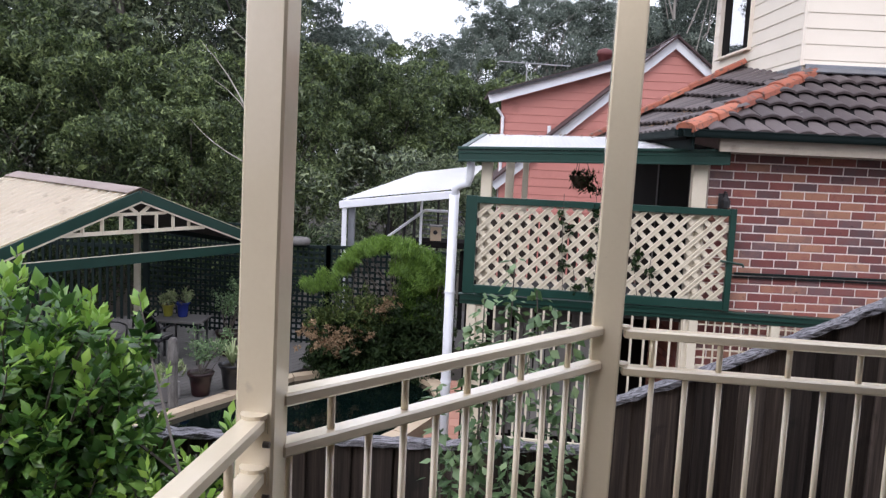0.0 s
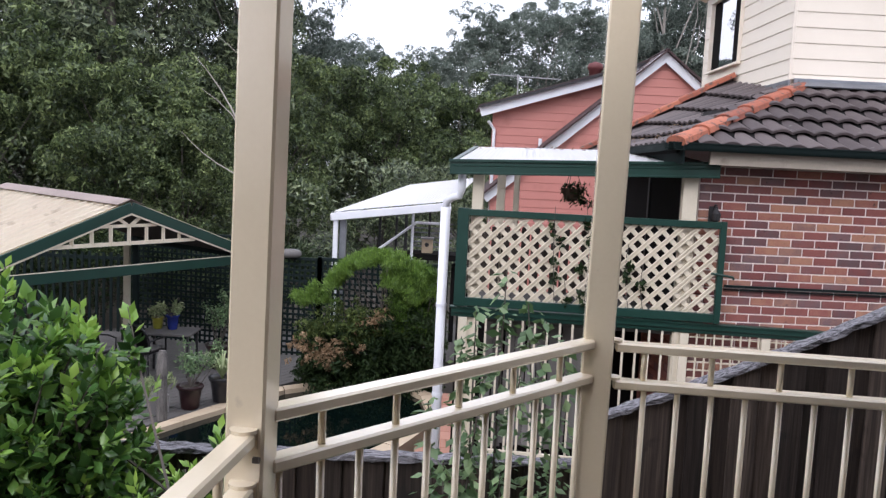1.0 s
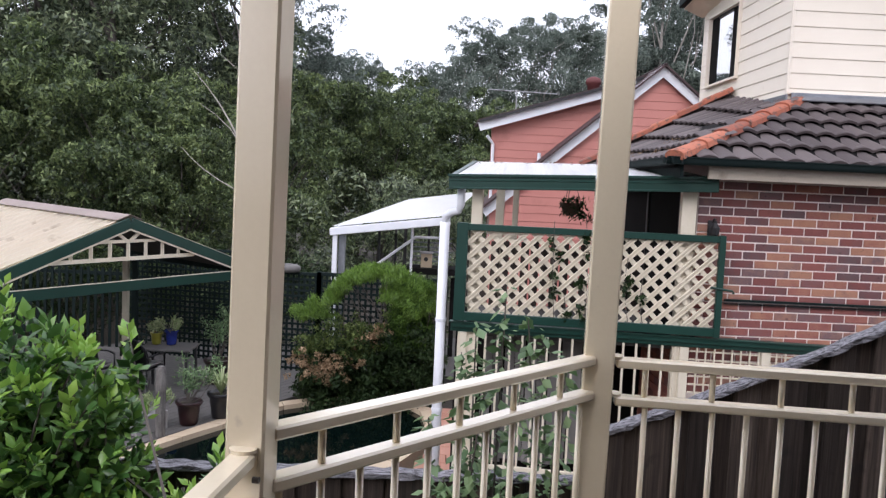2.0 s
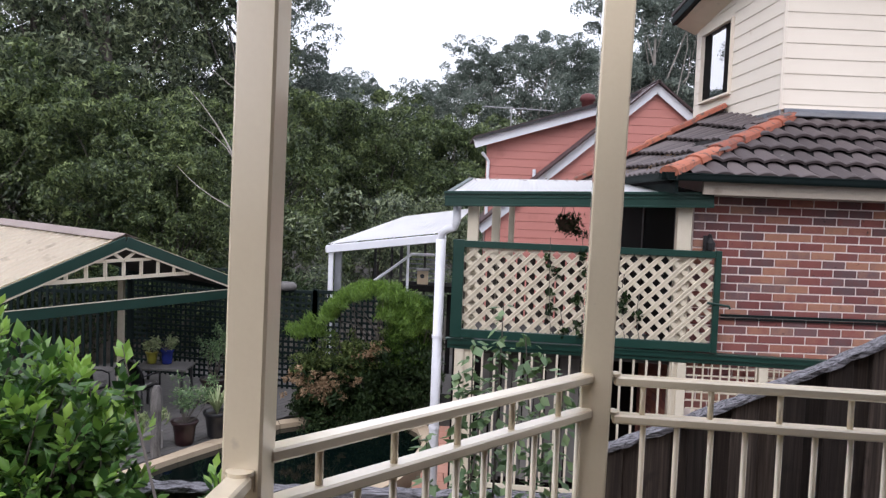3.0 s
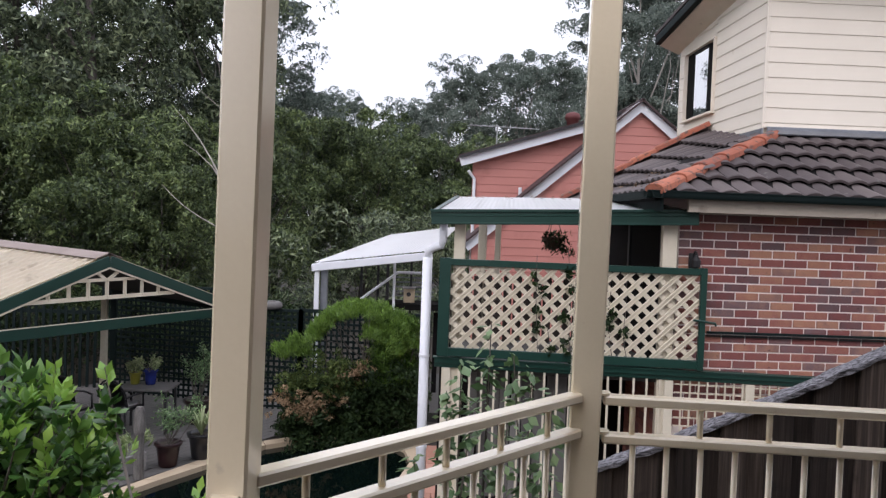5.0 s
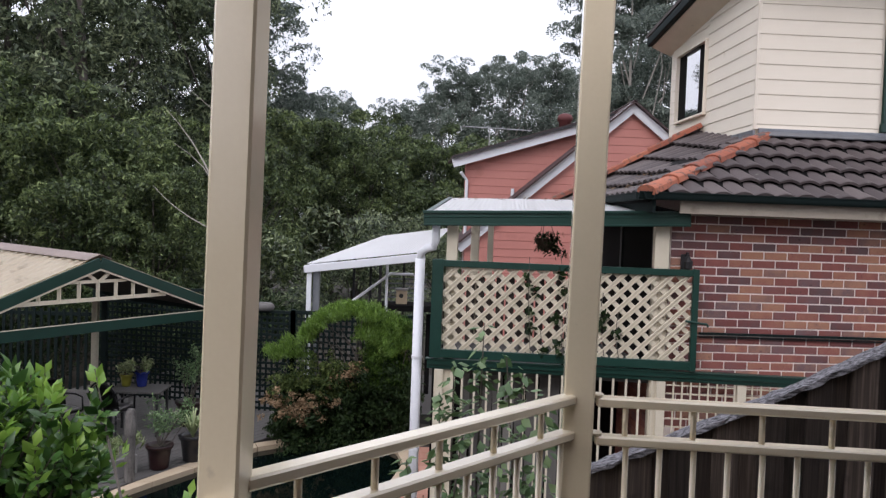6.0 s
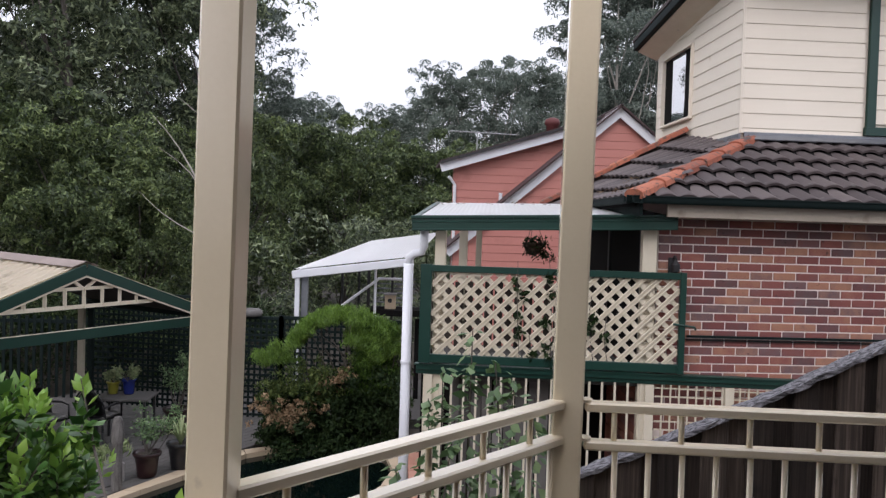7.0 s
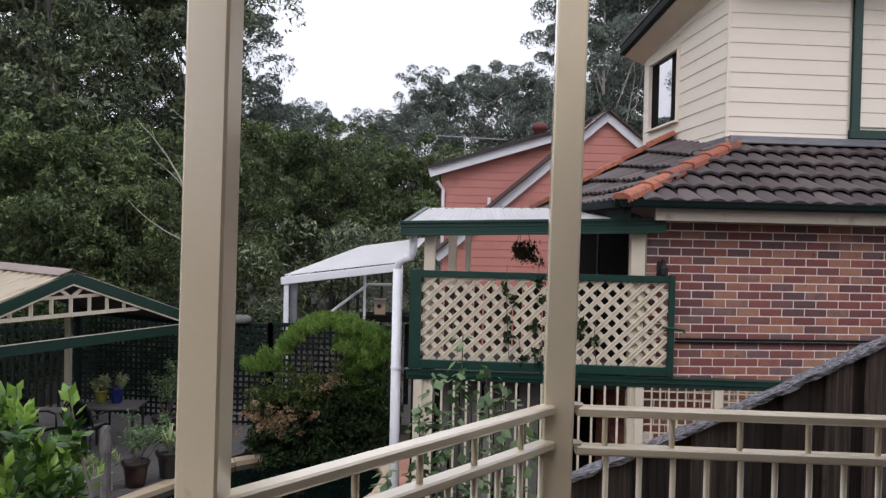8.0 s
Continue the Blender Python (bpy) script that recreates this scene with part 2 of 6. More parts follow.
def water_material():
    m = bpy.data.materials.new("pool_water")
    m.use_nodes = True
    n, l = m.node_tree.nodes, m.node_tree.links
    b = n["Principled BSDF"]
    b.inputs["Base Color"].default_value = (0.0015, 0.0042, 0.0036, 1)
    b.inputs["Roughness"].default_value = 0.03
    b.inputs["IOR"].default_value = 1.4
    nz = n.new("ShaderNodeTexNoise")
    nz.inputs["Scale"].default_value, nz.inputs["Detail"].default_value = 2.2, 3
    bp = n.new("ShaderNodeBump")
    bp.inputs["Strength"].default_value, bp.inputs["Distance"].default_value = 0.06, 0.05
    l.new(nz.outputs["Fac"], bp.inputs["Height"])
    l.new(bp.outputs["Normal"], b.inputs["Normal"])
    return m


WATER = water_material()


# ---- building helpers ----
BASE = {}


def thing(name, at, label, category, group="", rz=0.0, kind=""):
    """An Empty at a thing's base, which parents its parts."""
    ob = new(name)
    ob.empty_display_size = 0.1
    m = pose(*at, 0, 0, rz)
    ob.matrix_basis = m
    BASE[ob] = m
    return tagged(ob, label, category, group, kind)


def mesh_of(name, bm, material, smooth=False):
    me = bpy.data.meshes.new(name)
    bm.to_mesh(me)
    bm.free()
    me.materials.append(material)
    if smooth:
        me.polygons.foreach_set("use_smooth", [True] * len(me.polygons))
    return me


def part(name, bm, material, parent=None, label="", local=False, smooth=False):
    """One mesh object under a thing or part. The bmesh is in world metres, or in the thing's own if local."""
    m = BASE.get(parent, Matrix.Identity(4)) if parent else Matrix.Identity(4)
    if not local:
        bm.transform(m.inverted())
    ob = new(name, mesh_of(name, bm, material, smooth))
    if parent:
        ob.parent = parent
    BASE[ob] = m
    return tagged(ob, label)


def structure(name, bm, material, label, category, smooth=False):
    return tagged(part(name, bm, material, smooth=smooth), label, category, "", "structure")


def box(bm, c, s, m=None, bevel=0.0):
    """A box of size s round c, turned by m (a 3x3 or 4x4 about c)."""
    t = Matrix.Translation(c) @ (m.to_4x4() if m else Matrix.Identity(4)) @ Matrix.Diagonal((*s, 1))
    r = bmesh.ops.create_cube(bm, size=1.0, matrix=t)
    if bevel:
        es = list({e for v in r["verts"] for e in v.link_edges})
        bmesh.ops.bevel(bm, geom=es, offset=bevel, segments=1, affect="EDGES", clamp_overlap=True)
    return bm


def boxes(*items, bevel=0.0):
    bm = bmesh.new()
    for it in items:
        box(bm, *it, bevel=bevel)
    return bm


def bar(bm, a, b, w, h, up=(0, 0, 1), bevel=0.0):
    """A bar of section w (sideways) x h (up) from a to b."""
    a, b = Vector(a), Vector(b)
    d = (b - a)
    x = d.normalized()
    z = Vector(up)
    y = z.cross(x)
    if y.length < 1e-4:
        y = Vector((0, 1, 0))
    y.normalize()
    z = x.cross(y)
    m = Matrix((x, y, z)).transposed()
    return box(bm, (a + b) / 2, (d.length, w, h), m, bevel)


def tube(bm, pts, radii, sides=8, cap=True):
    """A tapered tube along points."""
    pts = [Vector(p) for p in pts]
    rings = []
    ref = Vector((0.31, 0.17, 0.93)).normalized()
    for i, p in enumerate(pts):
        d = (pts[min(i + 1, len(pts) - 1)] - pts[max(i - 1, 0)]).normalized()
        u = d.cross(ref)
        if u.length < 1e-3:
            u = d.cross(Vector((1, 0, 0)))
        u.normalize()
        v = d.cross(u)
        r = radii[i] if not isinstance(radii, (int, float)) else radii
        rings.append([bm.verts.new(p + r * (math.cos(a) * u + math.sin(a) * v)) for a in [k * math.tau / sides for k in range(sides)]])
    for i in range(len(rings) - 1):
        for k in range(sides):
            bm.faces.new((rings[i][k], rings[i][(k + 1) % sides], rings[i + 1][(k + 1) % sides], rings[i + 1][k]))
    if cap:
        bm.faces.new(rings[0][::-1])
        bm.faces.new(rings[-1])
    return bm


def lathe(bm, profile, at=(0, 0, 0), sides=24):
    """A turned shape from (radius, height) pairs."""
    at = Vector(at)
    rings = [[bm.verts.new(at + Vector((r * math.cos(a), r * math.sin(a), z))) for a in [k * math.tau / sides for k in range(sides)]] for r, z in profile]
    for i in range(len(rings) - 1):
        for k in range(sides):
            bm.faces.new((rings[i][k], rings[i][(k + 1) % sides], rings[i + 1][(k + 1) % sides], rings[i + 1][k]))
    bm.faces.new(rings[0][::-1])
    bm.faces.new(rings[-1])
    return bm


def slab(bm, outline, z0, z1):
    """A flat slab with the given outline in plan."""
    lo = [bm.verts.new((x, y, z0)) for x, y in outline]
    hi = [bm.verts.new((x, y, z1)) for x, y in outline]
    bm.faces.new(hi)
    bm.faces.new(lo[::-1])
    n = len(outline)
    for i in range(n):
        bm.faces.new((lo[i], lo[(i + 1) % n], hi[(i + 1) % n], hi[i]))
    bmesh.ops.recalc_face_normals(bm, faces=bm.faces)
    return bm


def prism(bm, pts, depth):
    """A flat shape given by world points, thickened by the vector depth."""
    d = Vector(depth)
    a = [bm.verts.new(Vector(p)) for p in pts]
    b = [bm.verts.new(Vector(p) + d) for p in pts]
    bm.faces.new(a)
    bm.faces.new(b[::-1])
    n = len(pts)
    for i in range(n):
        bm.faces.new((a[i], b[i], b[(i + 1) % n], a[(i + 1) % n]))
    bmesh.ops.recalc_face_normals(bm, faces=bm.faces)
    return bm


def leaf_mesh(name, centres, normals_up, size, rng, material, aspect=0.42, fold=0.18, dirs=None, vary=0.45):
    """Many leaves as one mesh: each a folded blade of four triangles. centres: n x 3."""
    c = np.asarray(centres, float)
    n = len(c)
    if dirs is None:
        dirs = rng.normal(size=(n, 3))
        dirs[:, 2] -= 0.3
    d = dirs / np.maximum(np.linalg.norm(dirs, axis=1, keepdims=True), 1e-6)
    up = rng.normal(size=(n, 3)) * (1 - normals_up)
    up[:, 2] += normals_up * 1.6
    s = np.cross(d, up)
    s /= np.maximum(np.linalg.norm(s, axis=1, keepdims=True), 1e-6)
    nn = np.cross(s, d)
    L = size * (1 + vary * rng.uniform(-1, 1, size=(n, 1)))
    w = L * aspect * 0.5
    base = c - d * L * 0.5
    tip = c + d * L * 0.5 - nn * L * 0.08
    mid = c + nn * L * fold * 0.3
    lft = c + s * w - nn * L * fold * 0.25
    rgt = c - s * w - nn * L * fold * 0.25
    v = np.stack([base, lft, tip, rgt, mid], 1).reshape(-1, 3)
    k = np.arange(n)[:, None] * 5
    f = np.stack([k + np.array([0, 4, 1]), k + np.array([1, 4, 2]), k + np.array([2, 4, 3]), k + np.array([3, 4, 0])], 1).reshape(-1, 3)
    me = bpy.data.meshes.new(name)
    me.vertices.add(len(v))
    me.vertices.foreach_set("co", v.ravel())
    me.loops.add(len(f) * 3)
    me.loops.foreach_set("vertex_index", f.ravel().astype(np.int32))
    me.polygons.add(len(f))
    me.polygons.foreach_set("loop_start", np.arange(0, len(f) * 3, 3, dtype=np.int32))
    me.update(calc_edges=True)
    me.materials.append(material)
    return me


def card_mesh(name, centres, size, rng, material, normals=None, vary=0.5, aspect=0.36, rough=0.8):
    """Many small leaf sprays, one slim triangle each, for foliage too far for single leaves; they lie along the clump's surface."""
    c = np.asarray(centres, float)
    n = len(c)
    up = rng.normal(size=(n, 3))
    if normals is None:
        up[:, 2] += 0.9
    else:
        up = up * rough + np.asarray(normals)
    d = rng.normal(size=(n, 3))
    d[:, 2] -= 0.5
    s = np.cross(d, up)
    s /= np.maximum(np.linalg.norm(s, axis=1, keepdims=True), 1e-6)
    d = np.cross(up, s)
    d /= np.maximum(np.linalg.norm(d, axis=1, keepdims=True), 1e-6)
    L = size * (1 + vary * rng.uniform(-1, 1, size=(n, 1))) * 0.5
    v = np.stack([c - d * L * 0.8 + s * L * aspect, c - d * L * 0.5 - s * L * aspect, c + d * L * 1.2], 1).reshape(-1, 3)
    me = bpy.data.meshes.new(name)
    me.vertices.add(3 * n)
    me.vertices.foreach_set("co", v.ravel())
    me.loops.add(3 * n)
    me.loops.foreach_set("vertex_index", np.arange(3 * n, dtype=np.int32))
    me.polygons.add(n)
    me.polygons.foreach_set("loop_start", np.arange(0, 3 * n, 3, dtype=np.int32))
    me.update(calc_edges=True)
    me.materials.append(material)
    return me


def pad_points(rng, centre, radius, n, squash=0.86):
    """Points and outward directions on a lumpy, flattened dome of foliage, open underneath."""
    p = rng.normal(size=(n, 3))
    p[:, 2] = np.where(p[:, 2] < -0.7, -p[:, 2], p[:, 2])
    p /= np.linalg.norm(p, axis=1, keepdims=True)
    lumps = rng.normal(size=(7, 3))
    lumps /= np.linalg.norm(lumps, axis=1, keepdims=True)
    swell = 0.70 + 0.34 * np.clip((p @ lumps.T).max(axis=1, keepdims=True) * 2.2 - 1.2, 0, 1)
    r = swell * (1 - 0.30 * rng.uniform(0, 1, size=(n, 1)) ** 2)
    return np.asarray(centre) + p * r * radius * np.array([1, 1, squash]), p


def blob_points(rng, centre, radius, n, shell=0.55, squash=(1, 1, 0.8)):
    """Points spread through a rough clump, thicker towards its outside."""
    p = rng.normal(size=(n, 3))
    p /= np.linalg.norm(p, axis=1, keepdims=True)
    r = (shell + (1 - shell) * rng.uniform(0, 1, size=(n, 1)) ** 0.7) * rng.uniform(0.75, 1.1, size=(n, 1))
    return np.asarray(centre) + p * r * radius * np.asarray(squash)


# ---- ground ----
YARD = -2.1


def ground_height(x, y):
    t = min(1, max(0, (y - 3.4) / 2.4))
    near = -1.45 + 0.42 * min(2.0, max(0, x - 0.7))
    z = near + (-2.32 - near) * (t * t * (3 - 2 * t))
    if y > 18:
        z += 0.012 * (min(y, 90) - 18)
    return z


def build_ground():
    bm = bmesh.new()
    xs = [-600, -200, -80, -40, -20, -12] + [-8 + 0.8 * i for i in range(25)] + [16, 25, 40, 80, 200, 600]
    ys = [-300, -60, -15, -5, -2, 0, 1, 2] + [3 + 0.4 * i for i in range(10)] + [8, 10, 14, 18, 24, 32, 45, 70, 90, 200, 600, 1500]
    grid = [[bm.verts.new((x, y, ground_height(x, y))) for x in xs] for y in ys]
    for j in range(len(ys) - 1):
        for i in range(len(xs) - 1):
            bm.faces.new((grid[j][i], grid[j][i + 1], grid[j + 1][i + 1], grid[j + 1][i]))
    structure("ground", bm, SOIL, "dark leaf-littered garden soil sloping down to the yard", "ground", True)


build_ground()

POOL = [(-3.62, 9.72), (-3.28, 10.30), (-2.89, 10.90), (-2.55, 11.45), (-2.22, 11.95), (-1.70, 12.32), (-1.0, 12.45), (-0.35, 12.40), (-0.06, 11.95), (0.04, 11.30), (-0.12, 10.55), (-0.50, 9.75), (-1.0, 9.0), (-1.9, 8.4), (-2.9, 8.3), (-3.6, 8.8)]


def grown(outline, d):
    cx = sum(p[0] for p in outline) / len(outline)
    cy = sum(p[1] for p in outline) / len(outline)
    out = []
    for x, y in outline:
        v = Vector((x - cx, y - cy)).normalized()
        out.append((x + v.x * d, y + v.y * d))
    return out


def build_pool():
    water = bmesh.new()
    slab(water, grown(POOL, 0.06), YARD - 0.4, YARD - 0.07)
    structure("water", water, WATER, "still dark green swimming pool water", "water")
    pool = thing("pool_edge", (-1.8, 10.3, YARD - 0.1), "curved sandstone coping round the dark green pool", "pool edge")
    inner, outer = POOL, grown(POOL, 0.24)
    n = len(POOL)
    for i in range(n):
        j = (i + 1) % n
        a, b, c, d = [Vector(p) for p in (inner[i], inner[j], outer[j], outer[i])]
        g = 0.012
        a, b, c, d = a.lerp(b, g), b.lerp(a, g), c.lerp(d, g), d.lerp(c, g)
        bm = slab(bmesh.new(), [tuple(a), tuple(b), tuple(c), tuple(d)], YARD - 0.32, YARD + 0.004)
        part("coping_stone", bm, COPING, pool)


build_pool()


def build_yard():
    # timber decking beside the pool, board by board
    deck = thing("pool_deck", (-5.5, 12.0, YARD - 0.15), "weathered grey timber decking beside the pool", "deck", kind="structure")
    u = Vector((0.53, 0.848))
    v = Vector((-0.848, 0.53))
    origin = Vector((-3.9, 9.75))
    for i in range(44):
        off = i * 0.125
        s0 = -1.2 + (0.35 if off < 0.2 else 0)
        a = origin + v * (off + 0.06) + u * s0
        b = origin + v * (off + 0.06) + u * 6.2
        bm = bar(bmesh.new(), (a.x, a.y, YARD - 0.03), (b.x, b.y, YARD - 0.03), 0.116, 0.05, bevel=0.004)
        part("deck_board", bm, DECKING, deck)
    # terracotta paving by the pool's near corner
    paving = thing("paving", (0.6, 10.0, YARD - 0.1), "terracotta pavers beside the pool", "paving", kind="structure")
    for i in range(8):
        for j in range(14):
            x, y = 0.42 + 0.31 * i - 0.9 * max(0, (10.6 - (8.0 + 0.31 * j)) / 2.6), 8.0 + 0.31 * j
            bm = boxes(((x, y, YARD - 0.05), (0.3, 0.3, 0.09)), bevel=0.006)
            part("paver", bm, PAVER, paving)


build_yard()

# ---- the deck we stand on ----
PHI = -6.5
LP, RP = Vector((-0.317, 1.392, 0)), Vector((0.4955, 2.19, 0))
DX, DY = Vector((math.cos(radians(PHI)), math.sin(radians(PHI)), 0)), Vector((-math.sin(radians(PHI)), math.cos(radians(PHI)), 0))
ROT = Matrix.Rotation(radians(-9.0), 3, "Z")
LEAN = Matrix.Rotation(radians(0.65), 3, "Y")  # the posts stand a little out of plumb


def build_own_deck():
    a, b = LP - DX * 0.09 + DY * 0.04, RP + DY * 0.09 - DX * 0.04
    c, d = RP + DX * 2.7 + DY * 0.09, RP + DX * 2.7 - DY * 3.6
    e = LP - DX * 0.09 - DY * 2.85
    outline = [(p.x, p.y) for p in (e, d, c, b, a)]
    structure("floor", slab(bmesh.new(), outline, -0.16, 0.0), DECKING, "timber verandah floor under the railing", "floor")
    # Unseen ceiling, outlined to shade one post and leave the other lit.
    inner = [(p.x, p.y) for p in (e - DX * 0.05, d, c - DY * 0.75, b - DY * 0.60 + DX * 0.05, a - DY * 0.45 + DX * 0.04)]
    structure("ceiling", slab(bmesh.new(), inner, 2.12, 2.3), WALL_OWN, "unseen verandah ceiling, darkened and cut to shade the posts", "ceiling")
    # Unseen wall at the back; it keeps sky and sun off the deck.
    bm = bmesh.new()
    bar(bm, e - DX * 1.0 + Vector((0, 0, 0.8)), d + DX * 2 + Vector((0, 0, 0.8)), 0.2, 6.4)
    # Unseen wall added to block sky light from the verandah end.
    bn = bmesh.new()
    bar(bn, d - DX * 0.05 - DY * 0.1 + Vector((0, 0, 0.8)), c - DX * 0.05 + DY * 0.1 + Vector((0, 0, 0.8)), 0.2, 6.4)
    structure("unseen_wall_east", bn, WALL_OWN, "unseen wall added at the verandah end to block side light", "wall")
    structure("unseen_wall_south", bm, WALL_OWN, "unseen house wall behind the verandah, dark to cut back light", "wall")


build_own_deck()


def build_post(at, size, label):
    post = thing("verandah_post", (at.x, at.y, -1.5), label, "post", "verandah posts")
    bm = bmesh.new()
    box(bm, (at.x - 0.006, at.y, 0.45), (size, size, 4.1), LEAN @ ROT, bevel=0.005)
    part("shaft", bm, CREAM, post)
    base = bmesh.new()
    box(base, (at.x, at.y, 0.005), (size + 0.06, size + 0.06, 0.01), ROT)
    part("base_plate", base, CREAM, post)
    return post


build_post(LP, 0.075, "square cream powder-coated metal post at the railing's corner")
build_post(RP, 0.086, "square cream powder-coated metal verandah post")

RAIL_W, RAIL_H = 0.046, 0.027


def flange(bm, at, along, z, lug):
    """A rounded end bracket that holds a rail to a post."""
    side = Vector((-along.y, along.x, 0))
    pts = []
    for k in range(9):
        a = math.pi * k / 8
        pts.append(at + side * (0.025 * math.cos(a)) + along * (0.022 * math.sin(a)) + Vector((0, 0, z)))
    prism(bm, [at + side * 0.025 - along * 0.012 + Vector((0, 0, z)), *[p for p in pts], at - side * 0.025 - along * 0.012 + Vector((0, 0, z))], (0, 0, 0.007))
    if lug:
        box(bm, at - along * 0.006 + Vector((0, 0, z - 0.014)), (0.008, 0.050, 0.034), Matrix.Rotation(math.atan2(along.y, along.x), 3, "Z"))


def build_railing(a, b, top, shorts, longs, gap_a, gap_b, label, bolts=False, drop=0.100, brackets=True):
    """Two upper rails, a bottom rail, round balusters; shorts and longs: their distances from a."""
    d = (b - a).normalized()
    rail = thing("railing", (*((a + b) / 2).xy, 0.0), label, "railing", "verandah railings")
    p, q = a + d * gap_a, b - d * gap_b
    for name, z in (("top_rail", top), ("middle_rail", top - drop), ("bottom_rail", 0.12)):
        zz = Vector((0, 0, z - RAIL_H / 2))
        bar_ob = part(name, bar(bmesh.new(), p + zz, q + zz, RAIL_W, RAIL_H, bevel=0.005), CREAM, rail)
        for e, way in ((p, d), (q, -d)) if brackets else ():
            fl = bmesh.new()
            flange(fl, e, way, z, bolts)
            part("end_bracket", fl, CREAM, bar_ob)
            if bolts:
                bolt = bmesh.new()
                n = Vector((-d.y, d.x, 0))
                c = e + way * 0.012 + n * (RAIL_W / 2) + Vector((0, 0, z - 0.045))
                tube(bolt, [c, c + n * 0.012], 0.006, 8)
                part("bolt", bolt, RUSTY, bar_ob)
    for s in shorts:
        c = a + d * s
        part("short_baluster", tube(bmesh.new(), [(c.x, c.y, top - drop), (c.x, c.y, top - RAIL_H)], 0.0085, 12), CREAM, rail, smooth=True)
    for s in longs:
        c = a + d * s
        part("baluster", tube(bmesh.new(), [(c.x, c.y, 0.11), (c.x, c.y, top - drop - RAIL_H + 0.002)], 0.0085, 12), CREAM, rail, smooth=True)
    return rail


build_railing(LP, RP, 1.0, [0.16 + 0.2 * i for i in range(5)], [0.06 + 0.1 * i for i in range(11)], 0.034, 0.042, "cream metal railing across the chamfered corner", brackets=False)
DXR = Vector((math.cos(radians(-7.9)), math.sin(radians(-7.9)), 0))
build_railing(RP, RP + DXR * 2.64, 0.992, [0.135 + 0.189 * i for i in range(13)], [0.140 + 0.0945 * i for i in range(26)], 0.05, 0.0, "cream metal railing along the verandah front", drop=0.110)
build_railing(LP, LP - DY * 2.7, 0.972, [0.16 + 0.2 * i for i in range(12)], [0.06 + 0.1 * i for i in range(26)], 0.045, 0.0, "cream metal railing along the verandah side", True)


# ---- boundary fences ----
def build_fence(name, a, b, za, zb, zfoot, label, rng, sag=0.0):
    """A lapped paling fence with a rough capping board, its top raking from za to zb."""
    a, b = Vector((*a, 0)), Vector((*b, 0))
    d = (b - a)
    n = Vector((d.y, -d.x, 0)).normalized()
    ln = d.length
    u = d / ln
    rot = Matrix.Rotation(math.atan2(u.y, u.x), 3, "Z")
    fence = thing(name, (*((a + b) / 2).xy, zfoot), label, "fence", "boundary fences")
    k = 0
    s = 0.05
    while s < ln - 0.02:
        front = k % 2 == 0
        w = 0.10 + 0.012 * rng.random()
        top = za + (zb - za) * s / ln - 0.012 - 4 * sag * (s / ln) * (1 - s / ln)
        foot = ground_height(*(a + u * s).xy) - 0.05
        bm = bmesh.new()
        c = a + u * s + n * (0.012 if front else -0.008) + Vector((0, 0, (top + foot) / 2))
        box(bm, c, (w, 0.016, top - foot), rot @ Matrix.Rotation(rng.uniform(-0.008, 0.008), 3, "Y"), bevel=0.003)
        rake = (zb - za) / ln
        for q in bm.verts:
            if q.co.z > c.z:
                q.co.z += rake * (Vector((q.co.x, q.co.y, 0)) - (a + u * s)).dot(u)
        part("paling", bm, WOOD_DARK, fence)
        s += 0.082 + 0.012 * rng.random()
        k += 1
    cap = bmesh.new()
    steps = max(12, int(ln * 26))
    rows = []
    for i in range(steps + 1):
        t = i / steps
        c = a + u * (ln * t) + Vector((0, 0, za + (zb - za) * t - 4 * sag * t * (1 - t)))
        jit = lambda q: 1.15 * q * rng.uniform(-1, 1)
        wide = 0.038
        rows.append([cap.verts.new(c + n * (wide + jit(0.006)) + Vector((0, 0, -0.020 + jit(0.004)))),
                     cap.verts.new(c + n * (wide + jit(0.006)) + Vector((0, 0, jit(0.006)))),
                     cap.verts.new(c + Vector((0, 0, 0.006 + jit(0.005)))),
                     cap.verts.new(c - n * (wide + jit(0.006)) + Vector((0, 0, jit(0.006)))),
                     cap.verts.new(c - n * (wide + jit(0.006)) + Vector((0, 0, -0.020 + jit(0.004))))])
    for r0, r1 in zip(rows, rows[1:]):
        for k in range(5):
            cap.faces.new((r0[k], r0[(k + 1) % 5], r1[(k + 1) % 5], r1[k]))
    cap.faces.new(rows[0])
    cap.faces.new(rows[-1][::-1])
    bmesh.ops.recalc_face_normals(cap, faces=cap.faces)
    part("capping_board", cap, WOOD_GREY, fence, "silvered splintery capping board")
    rail = bmesh.new()
    bar(rail, a - n * 0.05 + Vector((0, 0, za - 0.3)), b - n * 0.05 + Vector((0, 0, zb - 0.3)), 0.045, 0.08)
    part("fence_rail", rail, WOOD_DARK, fence)


frng = random.Random(4)
build_fence("paling_fence", (-2.7, 3.02), (0.69, 3.02), 0.31, 0.31, -1.6, "dark weathered paling fence with a level silvered cap", frng)
build_fence("paling_fence", (0.70, 3.0), (2.62, 3.0), 0.515, 1.39, -1.2, "dark weathered paling fence raking up the slope", frng, 0.035)


# ---- brick house ----
WALL_Y = 7.6
EAVE_Y, EAVE_Z, EAVE_X = 7.2, 1.84, 2.25
UP_Y, UP_X, UP_Z = 8.9, 4.02, 2.655
COURSE, LENGTH = 0.086, 0.24
brick_house = thing("brick_house", (4.5, 9.0, -2.3), "red clinker brick house with dark tiled roof and cream upper storey", "house")


